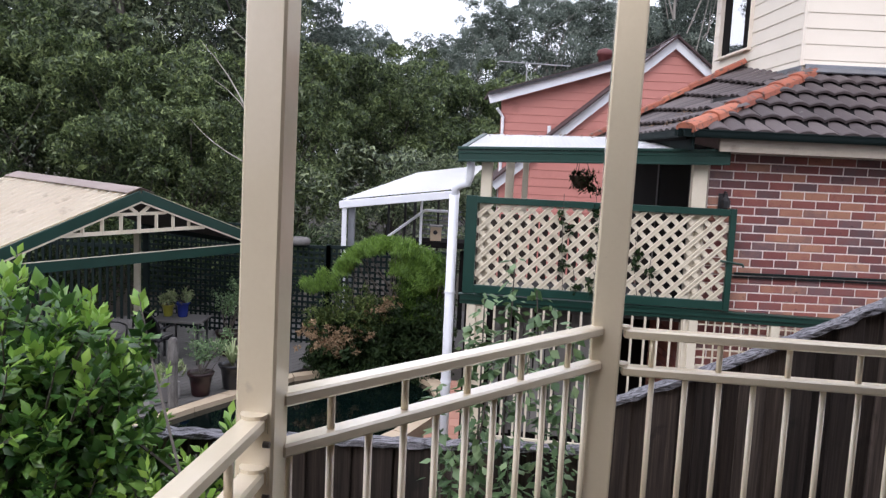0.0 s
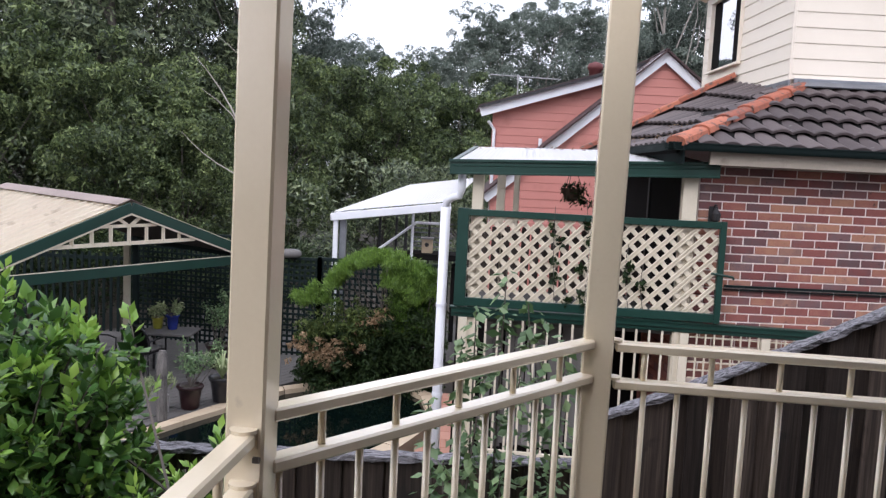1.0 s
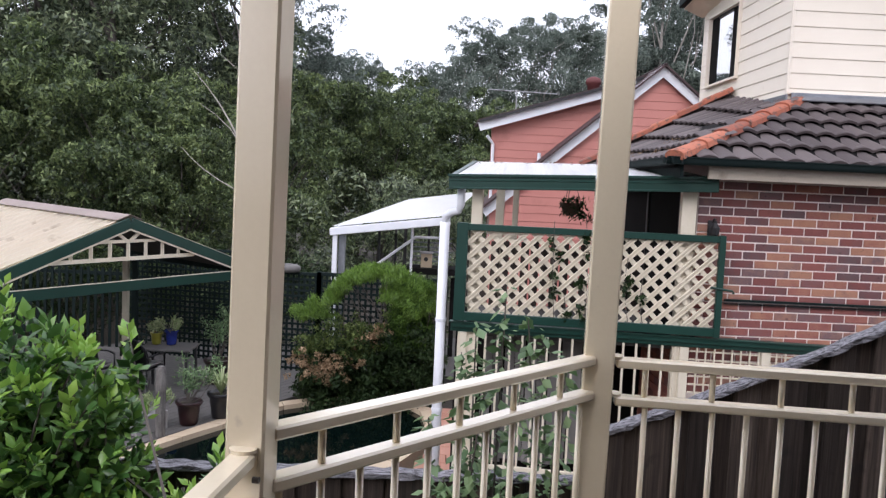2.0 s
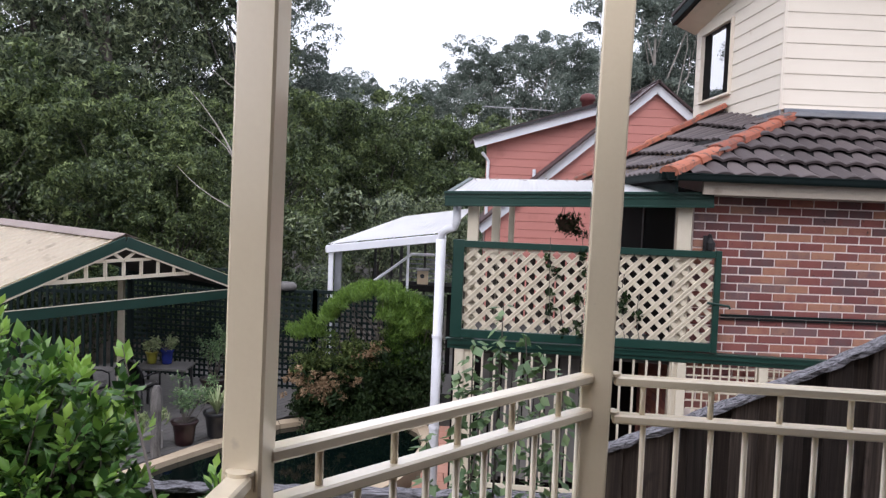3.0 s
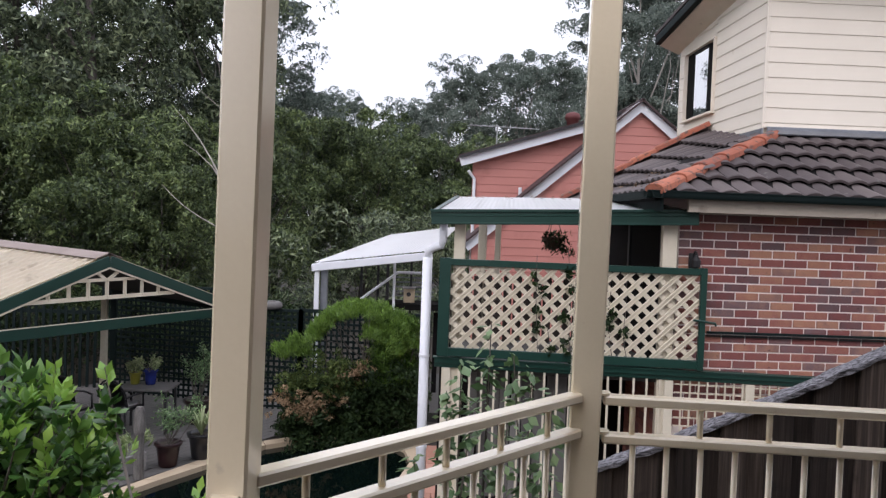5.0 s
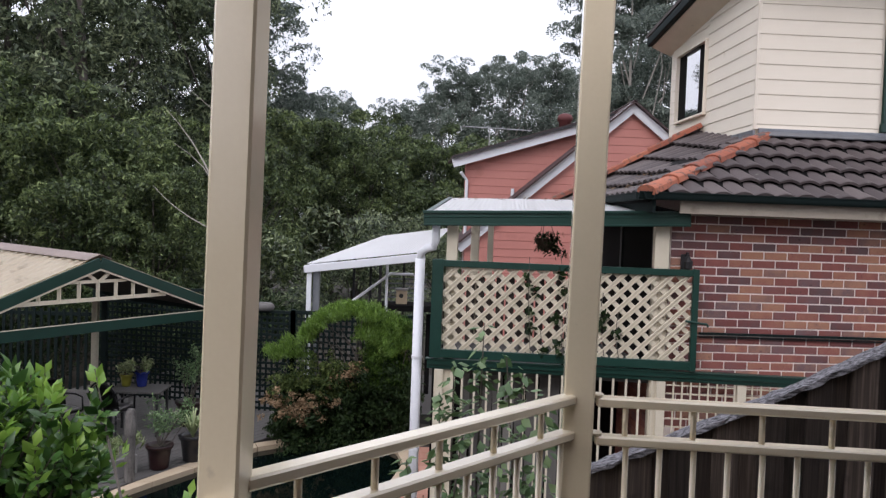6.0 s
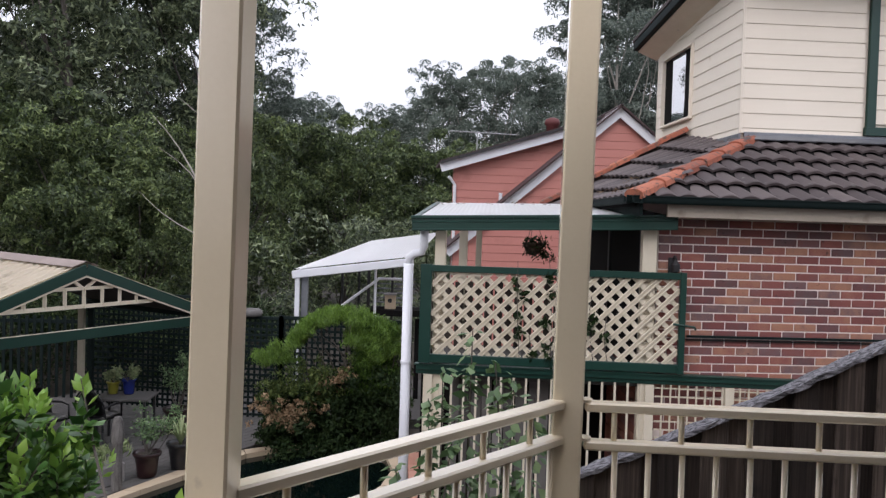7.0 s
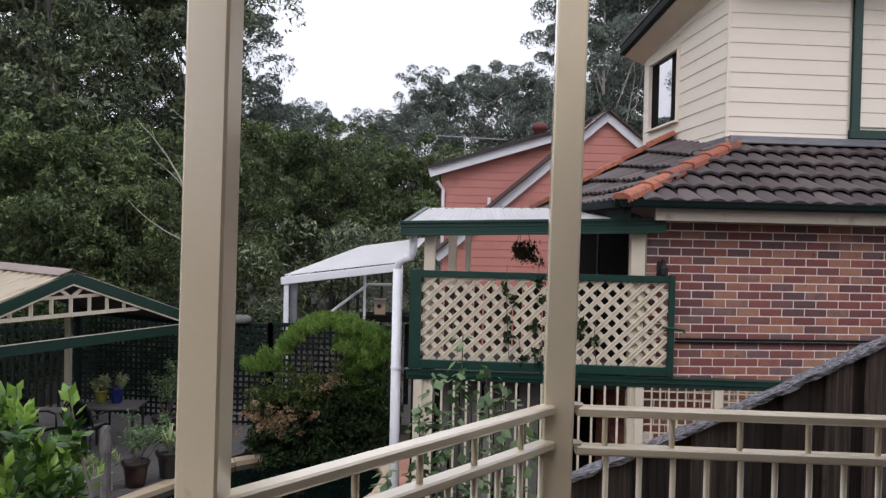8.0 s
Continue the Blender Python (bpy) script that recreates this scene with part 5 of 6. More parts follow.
def build_woods():
    """The dense far wood that fills the slope behind the single trees."""
    rng = np.random.default_rng(5)
    pts, outs = [], []
    for k in range(520):
        x = rng.uniform(-60, 60)
        y = rng.uniform(56, 80)
        z = rng.uniform(-1.5, 6.5 if x > -8 else 11.5)
        a, b = pad_points(rng, (x, y, z), rng.uniform(1.2, 2.4), 150)
        pts.append(a)
        outs.append(b)
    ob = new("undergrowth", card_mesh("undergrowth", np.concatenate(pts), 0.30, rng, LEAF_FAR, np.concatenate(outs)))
    tagged(ob, "dense dark bushland filling the slope behind", "bushland", "", "stuff")
    pts, outs = [], []
    for k in range(520):
        x = rng.uniform(-30, 16)
        y = rng.uniform(19, 34)
        z = rng.uniform(-2.2, 1.4)
        a, b = pad_points(rng, (x, y, z), rng.uniform(0.6, 1.2), 240)
        pts.append(a)
        outs.append(b)
    ob = new("scrub", card_mesh("scrub", np.concatenate(pts), 0.15, rng, LEAF_GUM, np.concatenate(outs)))
    tagged(ob, "low dark scrub under the trees behind the yards", "scrub", "", "stuff")
    # the wood goes on unseen beside the yards, added to dim low side light
    pts, outs = [], []
    for k in range(420):
        x, y = rng.uniform(-40, -19), rng.uniform(-30, 19)
        a, b = pad_points(rng, (x, y, rng.uniform(-1.8, 6.5)), rng.uniform(1.6, 2.8), 110)
        pts.append(a)
        outs.append(b)
    ob = new("bushland", card_mesh("bushland", np.concatenate(pts), 0.55, rng, LEAF_GUM, np.concatenate(outs)))
    tagged(ob, "unseen dark bushland beside the yards, dimming the side light", "bushland", "", "stuff")
    # Added clumps of near-black leaves keep the lattice holes as dark as shade.
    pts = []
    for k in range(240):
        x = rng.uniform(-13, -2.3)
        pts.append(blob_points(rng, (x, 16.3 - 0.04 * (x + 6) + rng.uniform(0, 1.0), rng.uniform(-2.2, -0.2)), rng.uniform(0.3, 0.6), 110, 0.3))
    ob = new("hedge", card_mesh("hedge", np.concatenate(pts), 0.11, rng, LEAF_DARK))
    tagged(ob, "dark leafy hedge added behind the lattice fence to darken its holes", "hedge", "", "stuff")


build_woods()


# ---- garden shrubs ----
def build_laurel():
    rng = np.random.default_rng(31)
    s = thing("laurel_shrub", (-1.55, 2.5, -1.5), "large glossy green shrub with bright young tips beside the fence", "shrub")
    org = np.array(BASE[s].translation)
    lobes = [((-1.62, 2.50, 0.22), (0.62, 0.42, 0.72), 480), ((-1.17, 2.46, 0.48), (0.22, 0.24, 0.34), 130), ((-0.92, 2.42, 0.80), (0.02, 0.02, 0.06), 2), ((-1.16, 2.42, -0.02), (0.30, 0.34, 0.46), 210), ((-0.83, 2.34, 0.20), (0.13, 0.14, 0.18), 44), ((-1.35, 2.45, 0.62), (0.30, 0.28, 0.30), 130), ((-0.98, 2.30, -0.55), (0.42, 0.40, 0.55), 190), ((-1.6, 2.35, -0.5), (0.65, 0.45, 0.7), 200), ((-0.68, 2.42, 0.40), (0.08, 0.08, 0.10), 12)]
    st = bmesh.new()
    old_c, old_d, tip_c, tip_d = [], [], [], []
    k = 0
    for centre, rad, n in lobes:
        centre, rad = np.array(centre), np.array(rad)
        for _ in range(n):
            k += 1
            p = rng.normal(size=3)
            p /= np.linalg.norm(p)
            q = centre + rad * p * rng.uniform(0.62, 1.10)
            axis = p * 0.6 + np.array([0, 0, 0.8]) + rng.normal(size=3) * 0.25
            axis /= np.linalg.norm(axis)
            shoot = rng.uniform(0.06, 0.17)
            if k % 3 == 0:
                tube(st, [tuple(q - axis * 0.25 - p * 0.25), tuple(q - axis * 0.08), tuple(q + axis * shoot)], [0.006, 0.005, 0.002], 4, False)
            side = np.cross(axis, [0.3, 0.5, 0.2])
            side /= np.linalg.norm(side)
            other = np.cross(axis, side)
            m = rng.integers(10, 15)
            young = rng.uniform() < 0.22 + 0.40 * max(0, p[2])
            for i in range(m):
                h = i / m
                a = i * 2.4 + rng.normal() * 0.2
                out = math.cos(a) * side + math.sin(a) * other
                d = out * (1.05 - 0.65 * h) + axis * (0.15 + 0.9 * h)
                d /= np.linalg.norm(d)
                L = 0.060 * (1 - 0.25 * h)
                c = q + axis * shoot * (h * 1.15 - 0.2) + d * L * 0.55
                if young and h > 0.45:
                    tip_c.append(c)
                    tip_d.append(d)
                else:
                    old_c.append(c)
                    old_d.append(d)
        for _ in range(n * 6):
            p = rng.normal(size=3)
            p /= np.linalg.norm(p)
            old_c.append(centre + rad * p * rng.uniform(0.3, 0.85))
            old_d.append(rng.normal(size=3))
    tube(st, [(-1.55, 2.5, -1.6), (-1.5, 2.5, -0.9), (-1.55, 2.5, 0.3)], [0.05, 0.04, 0.012], 8)
    part("branching", st, BARK, s)
    for nm, c, d, m, sz in (("foliage", old_c, old_d, LEAF_LAUREL, 0.061), ("young_foliage", tip_c, tip_d, LEAF_TIP, 0.055)):
        me = leaf_mesh(nm, np.array(c) - org, 0.5, sz, rng, m, 0.52, 0.25, np.array(d), 0.25)
        new(nm, me).parent = s
    return s


build_laurel()


def build_bottlebrush():
    """A wide shrub: a bright needle arch over bare twigs, a full side of mid-green, dark leafy skirts, dry blossom."""
    rng = np.random.default_rng(12)
    s = thing("feathery_shrub", (-0.8, 12.9, YARD - 0.2), "rounded shrub with bright feathery top and dark lower foliage", "shrub")
    org = np.array(BASE[s].translation)
    st = bmesh.new()
    for k in range(26):
        a = math.pi * rng.uniform(0.04, 0.96)
        tip = (-0.75 + 0.85 * math.cos(a), 12.8 + rng.normal() * 0.25, -0.85 + 0.82 * math.sin(a))
        tube(st, limb_path(rng, (-0.6 + rng.normal() * 0.12, 12.95, YARD - 0.2), tip, 0.10), [0.03, 0.025, 0.018, 0.011, 0.005], 5, False)
    part("branching", st, BARK, s)
    # bright needle sprays along the arch, thicker towards the full side
    pts, dirs = [], []

    def spray(c, r, n, lean):
        pts.append(blob_points(rng, c, r, n, 0.05, (1, 1, 0.75)))
        dirs.append(rng.normal(size=(n, 3)) * 0.45 + np.array(lean))
    for k in range(430):
        t = rng.uniform()
        ang = math.pi * (0.90 - 0.86 * t)
        deep = rng.uniform(0, 0.13 + 0.10 * t) if t < 0.5 else rng.uniform(0, 0.55)
        w, h = 0.93 * (1 - deep), 0.80 * (1 - deep * 1.1)
        spray((-0.78 + w * math.cos(ang), 12.7 + rng.normal() * 0.28, -0.69 + h * math.sin(ang)), 0.13, 75, (0.55 * math.cos(ang), -0.15, 0.8))
    for k in range(34):
        spray((-1.93 + rng.normal() * 0.14, 12.55 + rng.normal() * 0.12, -0.66 + rng.normal() * 0.085), 0.12, 75, (-0.3, 0, 0.8))
    me = leaf_mesh("feathery_foliage", np.concatenate(pts) - org, 0.3, 0.085, rng, LEAF_FINE, 0.13, 0.05, np.concatenate(dirs))
    new("feathery_foliage", me).parent = s
    # duller needles down the full side
    pts, dirs = [], []
    for k in range(210):
        z = rng.uniform(-1.25, -0.15)
        spray((-0.24 + rng.uniform(-0.32, 0.33) + 0.06 * z, 12.68 + rng.normal() * 0.22, z), 0.15, 70, (0.1, -0.2, 0.6))
    me = leaf_mesh("side_foliage", np.concatenate(pts) - org, 0.3, 0.075, rng, LEAF_NEEDLE, 0.16, 0.05, np.concatenate(dirs))
    new("side_foliage", me).parent = s
    # leafy skirts down to the water, shade put into their dark leaves
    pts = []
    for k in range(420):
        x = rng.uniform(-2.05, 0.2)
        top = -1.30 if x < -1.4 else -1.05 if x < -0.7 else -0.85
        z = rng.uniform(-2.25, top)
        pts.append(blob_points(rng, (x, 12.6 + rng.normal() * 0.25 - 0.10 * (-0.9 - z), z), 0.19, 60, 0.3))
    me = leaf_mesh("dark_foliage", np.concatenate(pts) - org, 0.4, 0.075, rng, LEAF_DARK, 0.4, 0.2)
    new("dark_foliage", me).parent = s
    pts = []
    for k in range(150):
        u = rng.uniform()
        if k < 90:
            c = (-1.64 + rng.normal() * 0.25, 12.15 + rng.normal() * 0.08, -1.56 + 0.12 * math.sin(u * 9) + rng.normal() * 0.075)
        else:
            c = (-1.30 + 0.62 * u + rng.normal() * 0.05, 12.28 + rng.normal() * 0.06, -1.22 + 0.36 * u + rng.normal() * 0.06)
        pts.append(blob_points(rng, c, 0.075, 26 if k < 90 else 14, 0.2))
    me = leaf_mesh("dry_blossom", np.concatenate(pts) - org, 0.4, 0.055, rng, LEAF_BROWN, 0.4, 0.2)
    new("dry_blossom", me).parent = s
    pts = []
    for k in range(120):
        c = (-1.22 + rng.normal() * 0.20, 12.3 + rng.normal() * 0.1, -1.08 + rng.normal() * 0.16) if k < 85 else (-1.85 + rng.normal() * 0.17, 12.35 + rng.normal() * 0.1, -1.18 + rng.normal() * 0.10)
        pts.append(blob_points(rng, c, 0.11, 42, 0.2))
    me = leaf_mesh("olive_foliage", np.concatenate(pts) - org, 0.4, 0.06, rng, LEAF_OLIVE, 0.4, 0.2)
    new("olive_foliage", me).parent = s


build_bottlebrush()


def build_climber():
    """A tall soft climber on a cane between the fence and the verandah."""
    rng = np.random.default_rng(77)
    s = thing("climbing_plant", (0.30, 2.72, -1.45), "leafy green climbing plant on tall thin stems", "climber")
    org = np.array(BASE[s].translation)
    st = bmesh.new()
    pts, dirs = [], []
    stems = [((0.12, 3.5), (0.16, 3.55, 0.70)), ((0.30, 3.6), (0.36, 3.6, 1.02)), ((0.22, 3.45), (0.28, 3.5, 0.62)), ((0.02, 3.5), (0.02, 3.5, 0.40)), ((0.50, 3.6), (0.56, 3.6, 0.78)), ((0.42, 3.5), (0.44, 3.5, 0.58)), ((0.15, 3.4), (0.10, 3.4, 0.15)), ((0.33, 3.4), (0.36, 3.4, 0.1)), ((0.56, 3.5), (0.60, 3.5, 0.35)), ((0.25, 3.5), (0.22, 3.5, 0.85)), ((0.62, 3.55), (0.66, 3.6, 0.70)), ((0.40, 3.6), (0.47, 3.6, 0.86))]
    for (bx, by), tip in stems:
        k0 = 0.78
        bx, by = bx * k0, by * k0 - 0.02
        tip = (tip[0] * k0, tip[1] * k0 - 0.02, 1.45 - (1.45 - tip[2]) * k0)
        path = limb_path(rng, (bx, by, -1.5), tip, 0.03, 8)
        tube(st, path, [0.007, 0.007, 0.006, 0.006, 0.005, 0.005, 0.004, 0.002], 5, False)
        ln = tip[2] + 1.5
        for k in range(int(105 * ln)):
            t = rng.uniform(0.25, 1.0)
            i = min(6, int(t * 7))
            a, b = np.array(path[i]), np.array(path[i + 1])
            c = a + (b - a) * (t * 7 - i)
            d = rng.normal(size=3) * np.array([1, 1, 0.35])
            d /= np.linalg.norm(d)
            pts.append(c + d * rng.uniform(0.02, 0.13) * (1.15 - 0.75 * t))
            dirs.append(d + np.array([0, 0, -0.35]))
    part("branching", st, BARK, s)
    me = leaf_mesh("leaves", np.array(pts) - org, 0.55, 0.045, rng, LEAF_VINE, 0.60, 0.2, np.array(dirs), 0.5)
    new("leaves", me).parent = s
    # sprays on the lattice behind
    v = thing("lattice_vine", (1.2, vy(1.2) - 0.12, 0.15), "thin vine with dark leaves climbing the lattice", "vine")
    org = np.array(BASE[v].translation)
    vs = bmesh.new()
    pts = []
    for x, zs in ((1.22, (0.95, 0.82, 0.62, 0.45)), (1.52, (1.02, 0.85, 0.55, 0.30)), (1.95, (0.62, 0.50)), (2.1, (0.42,)), (1.35, (0.22,)), (1.56, (0.18,))):
        y = vy(x) - 0.12
        tube(vs, limb_path(rng, (x + 0.05, y, 0.12), (x, y, zs[0] + 0.22), 0.04, 6), 0.004, 4, False)
        for z in zs:
            pts.append(blob_points(rng, (x + rng.normal() * 0.03, y, z), 0.07, 16, 0.2, (1, 0.4, 1.1)))
    part("stems", vs, BARK, v)
    new("leaves", leaf_mesh("leaves", np.concatenate(pts) - org, 0.3, 0.055, rng, LEAF_DARK, 0.7, 0.2)).parent = v


build_climber()


# ---- things on the pool deck ----
def pot_profile(r, h, flare=1.0):
    return [(r * 0.72, 0), (r * 0.80, 0.02), (r * 0.90, h * 0.45), (r * 1.02 * flare, h * 0.82), (r * 1.14 * flare, h * 0.85), (r * 1.22 * flare, h * 0.97), (r * 1.18 * flare, h), (r * 0.97, h), (r * 0.93, h * 0.90), (r * 0.5, h * 0.89)]


def pot_plant(name, at, r, h, glaze, label, kind, seed, leaf, foliage_h, spread, count=220, size=0.05):
    rng = np.random.default_rng(seed)
    t = thing(name, at, label, "potted plant", "potted plants")
    pot = part("pot", lathe(bmesh.new(), pot_profile(r, h), (0, 0, 0), 22), glaze, t, local=True, smooth=True)
    part("soil", tube(bmesh.new(), [(0, 0, h * 0.86), (0, 0, h * 0.90)], r * 0.92, 18), SOIL, pot, local=True)
    if kind == "bush":
        st = bmesh.new()
        pts = []
        for k in range(9):
            tip = (rng.normal() * spread * 0.5, rng.normal() * spread * 0.5, h + foliage_h * rng.uniform(0.5, 1.0))
            tube(st, limb_path(rng, (0, 0, h * 0.85), tip, 0.08, 4), [0.008, 0.007, 0.005, 0.002], 4, False)
            pts.append(blob_points(rng, tip, spread * 0.35, count // 9, 0.1))
            pts.append(blob_points(rng, np.array(tip) * np.array([0.7, 0.7, 0.8]), spread * 0.35, count // 9, 0.1))
        part("branching", st, BARK, t, local=True)
        new("leaves", leaf_mesh("leaves", np.concatenate(pts), 0.4, size, rng, leaf, 0.4, 0.2)).parent = t
    else:
        bm = bmesh.new()
        for k in range(count):
            a = rng.uniform(0, math.tau)
            reach = spread * rng.uniform(0.6, 1.0)
            top = foliage_h * rng.uniform(0.55, 1.0)
            w = size * 0.5
            prev = None
            side = Vector((-math.sin(a), math.cos(a), 0))
            for i in range(6):
                q = i / 5
                c = Vector((math.cos(a) * reach * q, math.sin(a) * reach * q, h * 0.9 + top * math.sin(min(1, q * 1.25) * math.pi * 0.62)))
                ww = w * (1 - q) ** 0.6 + 0.001
                cur = (bm.verts.new(c + side * ww), bm.verts.new(c - side * ww))
                if prev:
                    bm.faces.new((prev[0], prev[1], cur[1], cur[0]))
                prev = cur
        part("leaves", bm, leaf, t, local=True)
    return t


pot_plant("potted_plant", (-3.375, 10.86, YARD), 0.160, 0.345, PLASTIC_DARK, "maroon glazed pot with a wispy green shrub on the decking", "bush", 1, LEAF_VINE, 0.62, 0.42, 420, 0.05)
pot_plant("potted_plant", (-3.02, 11.25, YARD), 0.17, 0.38, GLAZE_BLACK, "black pot with striped spider plant on the decking", "strap", 2, LEAF_STRIPE, 0.42, 0.42, 40, 0.03)
pot_plant("potted_plant", (-3.60, 13.15, YARD), 0.20, 0.42, PLASTIC_DARK, "large maroon pot with a leafy shrub by the lattice", "bush", 3, LEAF_VINE, 0.9, 0.45, 420, 0.06)


def build_trough():
    rng = np.random.default_rng(6)
    t = thing("planter_box", (-3.86, 10.50, YARD), "low grey planter box with striped leaves and flowers", "planter")
    part("box", boxes(((-3.86, 10.50, YARD + 0.13), (0.52, 0.3, 0.26), Matrix.Rotation(radians(58), 3, "Z")), bevel=0.01), STONE_GREY, t)
    pts = np.concatenate([blob_points(rng, (-3.86 + 0.17 * i, 10.50 + 0.26 * i, YARD + 0.42), 0.17, 60, 0.1) for i in (-1, 0, 1)]) - np.array(BASE[t].translation)
    d = rng.normal(size=(len(pts), 3)) * 0.6 + np.array([0, 0, 1.0])
    new("leaves", leaf_mesh("leaves", pts, 0.4, 0.16, rng, LEAF_STRIPE, 0.18, 0.1, d)).parent = t
    b = thing("bollard", (-3.585, 10.30, YARD), "weathered grey timber bollard at the pool's edge", "bollard")
    part("shaft", tube(bmesh.new(), [(-3.585, 10.30, YARD + h) for h in (0, 0.35, 0.60, 0.64, 0.72, 0.80, 0.86, 0.93, 0.97)], [0.070, 0.067, 0.066, 0.076, 0.082, 0.074, 0.070, 0.062, 0.040], 12), BOLLARD_WOOD, b)


build_trough()


def build_table():
    t = thing("garden_table", (-4.27, 12.64, YARD), "grey-topped garden table on dark metal legs", "table")
    part("tabletop", boxes(((-4.27, 12.64, -1.385), (0.84, 0.62, 0.035), Matrix.Rotation(radians(1), 3, "Z")), bevel=0.006), DECKING, t)
    for dx, dy in ((-0.36, -0.25), (0.36, -0.24), (-0.36, 0.25), (0.36, 0.26)):
        part("leg", boxes(((-4.27 + dx, 12.64 + dy, (YARD - 1.41) / 2), (0.035, 0.035, -1.41 - YARD))), BLACK_METAL, t)
    for name, x, y, r, h, glaze, label, seed in (("flower_pot", -4.52, 12.74, 0.09, 0.20, GLAZE_LIME, "olive yellow glazed pot of pale flowers on the table", 11), ("flower_pot", -4.27, 12.74, 0.10, 0.25, GLAZE_BLUE, "cobalt blue glazed pot of pale flowers on the table", 12)):
        pot_plant(name, (x, y, -1.368), r, h, glaze, label, "bush", seed, LEAF_STRIPE, 0.22, 0.26, 160, 0.06)


build_table()


def build_chair(at, rz, label):
    c = thing("garden_chair", at, label, "chair", "garden chairs", rz)
    seat = part("seat", boxes(((0, 0, 0.43), (0.48, 0.46, 0.035)), bevel=0.012), GLAZE_BLACK, c, local=True)
    part("cushion", boxes(((0, -0.02, 0.468), (0.42, 0.40, 0.045)), bevel=0.018), STONE_GREY, seat, "pale grey seat cushion", local=True)
    back = bmesh.new()
    rows = []
    for j in range(7):
        v = j / 6
        half = 0.235 * (1 - 0.35 * v ** 4)
        rows.append([back.verts.new((half * (-1 + 2 * i / 8), 0.20 + 0.10 * v - 0.05 * (1 - i / 4) ** 2, 0.46 + 0.43 * v - 0.05 * (v ** 3) * (1 - i / 4) ** 2)) for i in range(9)])
    for r0, r1 in zip(rows, rows[1:]):
        for i in range(8):
            back.faces.new((r0[i], r0[i + 1], r1[i + 1], r1[i]))
    bmesh.ops.solidify(back, geom=back.faces[:], thickness=0.014)
    rest = part("backrest", back, GLAZE_BLACK, c, local=True, smooth=True)
    hoop = [(-0.25 * math.cos(math.pi * k / 12), 0.22 + 0.08 * math.sin(math.pi * k / 12), 0.62 + 0.30 * math.sin(math.pi * k / 12)) for k in range(13)]
    part("back_hoop", tube(bmesh.new(), hoop, 0.016, 8), GLAZE_BLACK, rest, local=True, smooth=True)
    for sx in (-1, 1):
        part("arm", tube(bmesh.new(), [(0.25 * sx, 0.24, 0.64), (0.28 * sx, 0, 0.66), (0.26 * sx, -0.20, 0.64), (0.25 * sx, -0.22, 0.42)], 0.016, 8), GLAZE_BLACK, c, local=True, smooth=True)
        for sy in (-1, 1):
            part("leg", tube(bmesh.new(), [(0.2 * sx, 0.19 * sy, 0.43), (0.24 * sx, 0.23 * sy, 0)], 0.016, 8), GLAZE_BLACK, c, local=True)
    return c


chair = build_chair((-4.62, 12.42, YARD - 0.005), 165, "black moulded garden chair at the table")
copy_thing(chair, pose(-5.35, 12.2, YARD - 0.005, 0, 0, 60))


# ---- small things ----
def build_hanging_basket():
    rng = np.random.default_rng(41)
    at = np.array([1.50, 8.35, 1.30])
    b = thing("hanging_basket", tuple(at), "dark coir hanging basket with trailing plant", "hanging basket")
    bowl = part("basket", lathe(bmesh.new(), [(0.03, -0.09), (0.075, -0.065), (0.105, 0.0), (0.12, 0.05), (0.10, 0.05)], (0, 0, 0), 16), COIR, b, local=True)
    for k in range(3):
        a = k * math.tau / 3
        part("chain", tube(bmesh.new(), [(0.11 * math.cos(a), 0.11 * math.sin(a), 0.05), (0, 0, 0.36)], 0.004, 5), BLACK_METAL, bowl, local=True)
    p = np.concatenate([blob_points(rng, (0.03, 0, 0.0), 0.19, 330, 0.2), blob_points(rng, (0.16, -0.05, -0.10), 0.10, 60, 0.2), blob_points(rng, (0, 0, 0.06), 0.16, 100, 0.3, (1, 1, 0.4))])
    new("leaves", leaf_mesh("leaves", p, 0.3, 0.05, rng, LEAF_DARK, 0.35, 0.2)).parent = b


build_hanging_basket()


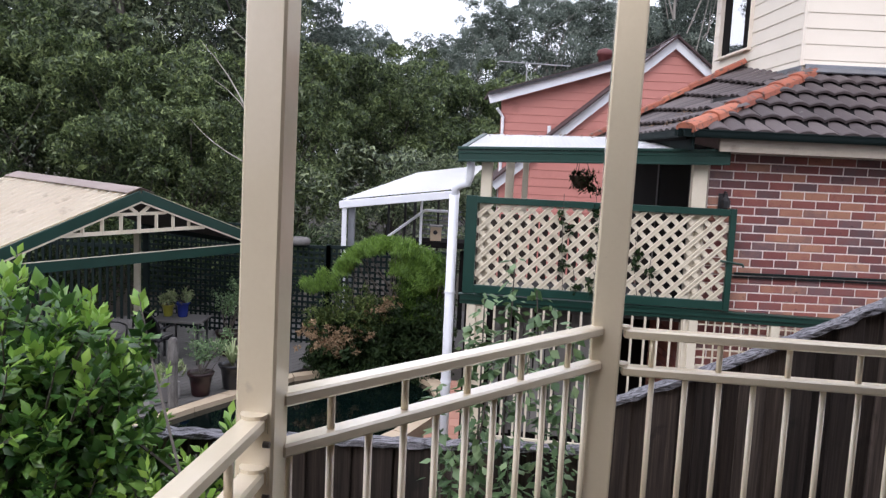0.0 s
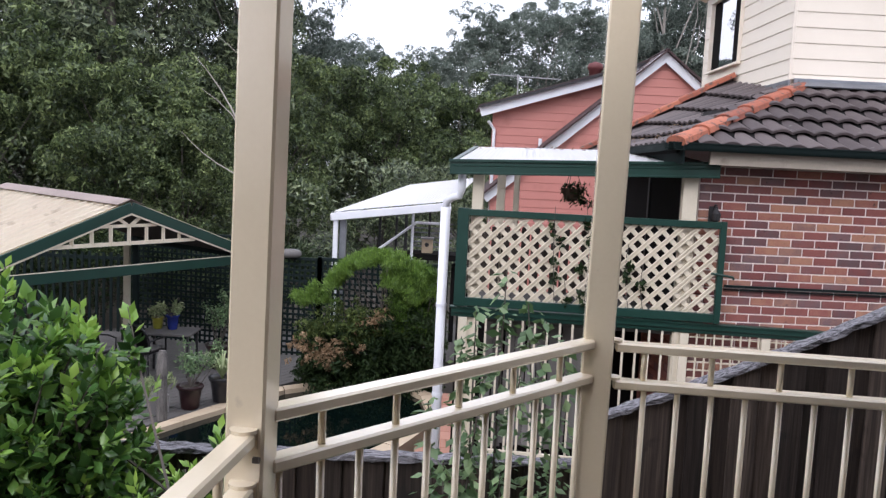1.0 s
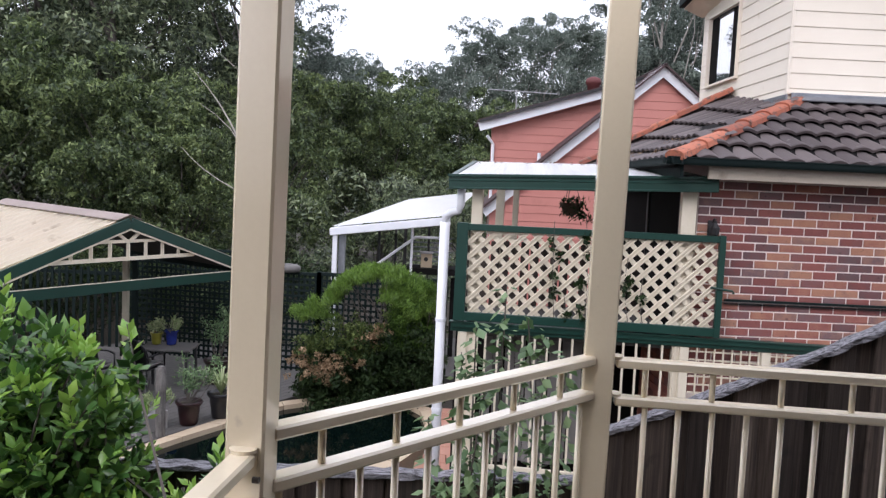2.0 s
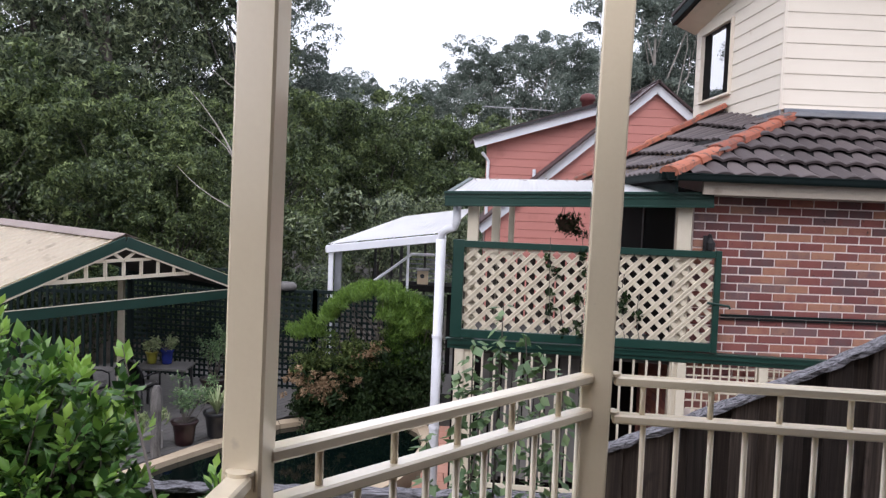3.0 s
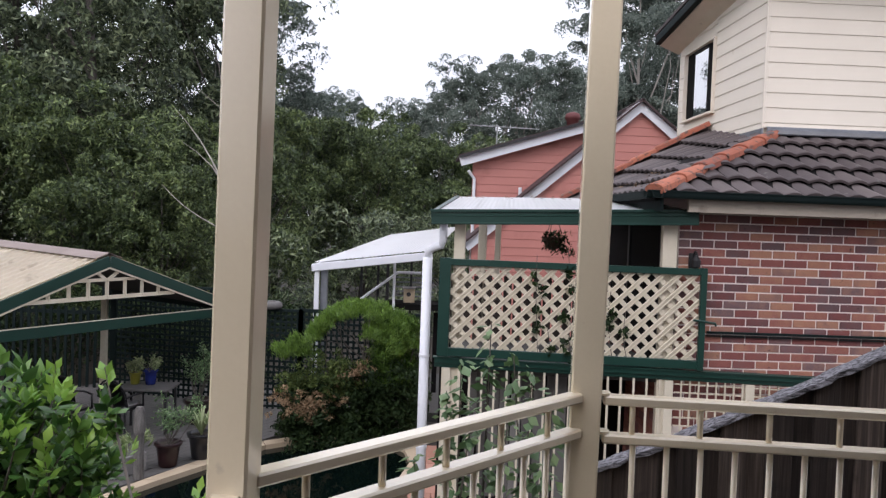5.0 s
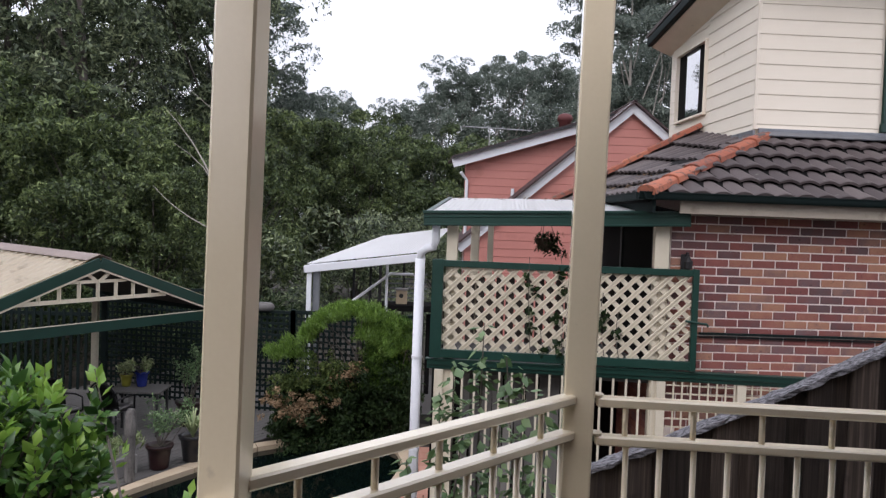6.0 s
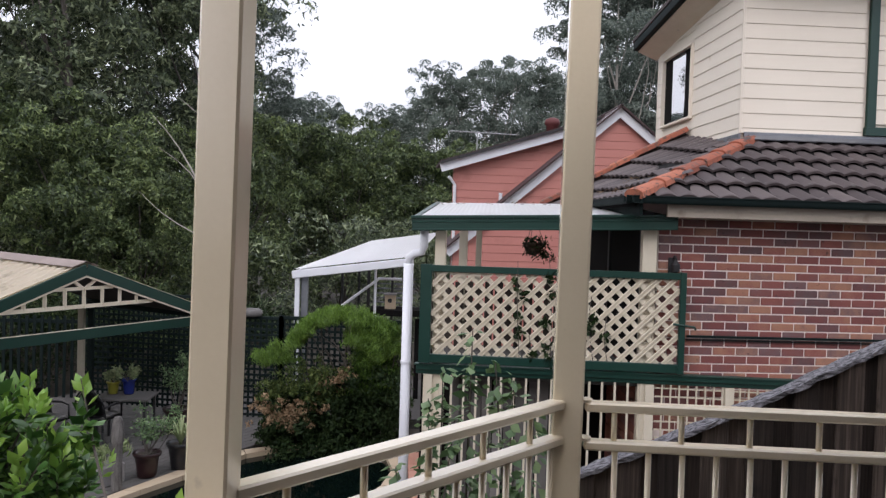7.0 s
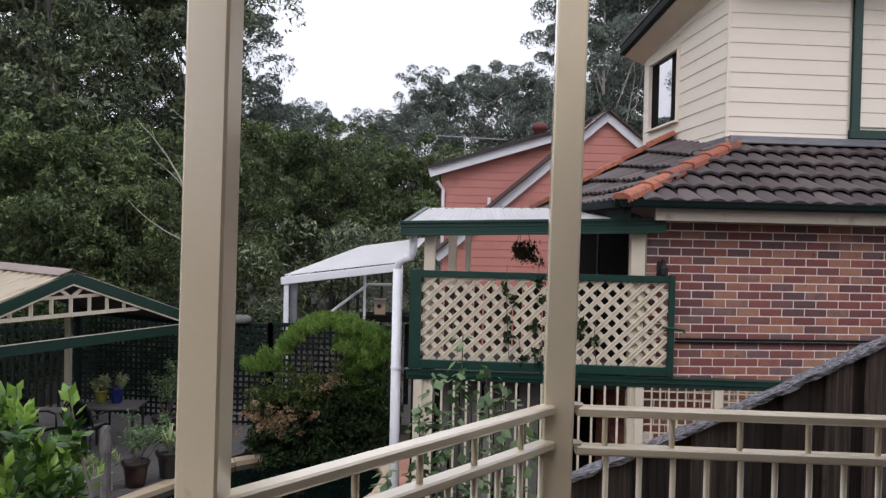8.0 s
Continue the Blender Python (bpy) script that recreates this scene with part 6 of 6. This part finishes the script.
def build_small():
    l = thing("wall_lantern", (2.78, WALL_Y - 0.02, 1.12), "small black wall lantern on the brick wall", "wall lamp")
    part("backplate", boxes(((2.78, WALL_Y - 0.012, 1.17), (0.09, 0.02, 0.16)), bevel=0.004), BLACK_METAL, l)
    part("lantern", lathe(bmesh.new(), [(0.02, 0), (0.04, 0.015), (0.047, 0.08), (0.032, 0.10), (0.012, 0.13)], (2.78, WALL_Y - 0.10, 1.10), 8), BLACK_METAL, l)
    part("arm", tube(bmesh.new(), [(2.78, WALL_Y - 0.01, 1.22), (2.78, WALL_Y - 0.06, 1.27), (2.78, WALL_Y - 0.10, 1.26)], 0.008, 6), BLACK_METAL, l)
    tp = thing("garden_tap", (2.80, 7.38, 0.56), "green garden hose tap sticking out of the lattice", "tap")
    part("spout", tube(bmesh.new(), [(2.74, 7.40, 0.60), (2.87, 7.38, 0.585), (2.95, 7.38, 0.575), (2.96, 7.38, 0.55)], 0.012, 8), GREEN, tp)
    s = thing("stone_pile", (-2.62, 14.25, -0.23), "pale round stone ring on the lattice fence corner", "ornament")
    part("ring", lathe(bmesh.new(), [(0.20, 0), (0.22, 0.05), (0.20, 0.10), (0.16, 0.13), (0.10, 0.12), (0.08, 0.05)], (-2.62, 14.25, -0.23), 20), PALING_MID, s, smooth=True)
    d = thing("dark_shutter", (5.28, WALL_Y - 0.03, 0.5), "dark green shutter edge on the brick wall", "shutter")
    part("panel", boxes(((5.33, WALL_Y - 0.035, 0.78), (0.14, 0.05, 0.72)), bevel=0.004), GREEN_DARK, d)
    # Black framed panels imitate the brick side wall in the verandah roof's shade.
    door = thing("sliding_door", (2.6, 9.4, 0.02), "near-black panels standing for the shaded brick side wall", "door")
    part("frame", boxes(((2.60, 7.98, 0.80), (0.05, 0.07, 1.56)), ((2.60, 9.2, 0.80), (0.05, 0.07, 1.56)), ((2.60, 10.4, 0.80), (0.05, 0.07, 1.56)), ((2.60, 9.2, 1.58), (0.05, 2.4, 0.06))), BLACK_METAL, door)
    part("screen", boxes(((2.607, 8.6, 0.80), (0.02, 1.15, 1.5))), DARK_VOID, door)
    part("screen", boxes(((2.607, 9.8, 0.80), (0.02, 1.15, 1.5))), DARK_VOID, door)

    # dry leaves and twigs washed along the verandah roof's edges
    rng = np.random.default_rng(88)
    n = 80
    xs = rng.uniform(0.3, 2.7, n)
    k = rng.uniform(0.72, 0.99, n)
    zs = 1.585 + 0.08 * (xs - 0.22) / 2.6 + 0.22 * k * (1 - 0.2 * (xs - 0.22) / 2.6) + 0.012
    ys = 7.50 + (2.93 - xs) * 0.15 - 0.14 + 1.75 * k
    ob = new("leaf_litter", leaf_mesh("leaf_litter", np.stack([xs, ys, zs], 1), 0.95, 0.045, rng, DRY_LEAF, 0.4, 0.2, rng.normal(size=(n, 3)) * np.array([1, 1, 0.1])))
    xs, ys = rng.uniform(2.2, 3.0, 170), rng.uniform(7.6, 11.0, 170)
    zs = EAVE_Z + (xs - EAVE_X) * 0.46 + 0.03
    more = new("leaf_litter", leaf_mesh("leaf_litter", np.stack([xs, ys, zs], 1), 0.9, 0.05, rng, DRY_LEAF, 0.3, 0.2, rng.normal(size=(170, 3)) * np.array([1, 1, 0.2])))
    tagged(more, "dry leaves and twigs lying on the dark roof tiles", "leaf litter", "", "stuff")
    tagged(ob, "dry brown leaves scattered on the white verandah roof", "leaf litter", "", "stuff")


build_small()


# ---- bricks of the near wall ----
def build_bricks():
    h = brick_house
    inv = BASE[h].inverted()
    full = mesh_of("brick", boxes(((0, 0, 0), (LENGTH - 0.0135, 0.03, COURSE - 0.0135)), bevel=0.003), BRICK)
    half = mesh_of("brick", boxes(((0, 0, 0), (LENGTH / 2 - 0.0135, 0.03, COURSE - 0.0135)), bevel=0.003), BRICK)
    rng = random.Random(7)
    for j in range(24):
        z = 1.645 - COURSE * (j + 0.5)
        x = 2.63
        first = True
        while x < 5.62:
            me = half if first and j % 2 else full
            w = LENGTH / 2 if me is half else LENGTH
            ob = new("brick", me)
            ob.parent = h
            ob.matrix_basis = inv @ pose(x + w / 2, WALL_Y + 0.012 + rng.uniform(-0.002, 0.002), z, 0, 0, rng.uniform(-0.3, 0.3))
            x += w
            first = False


build_bricks()
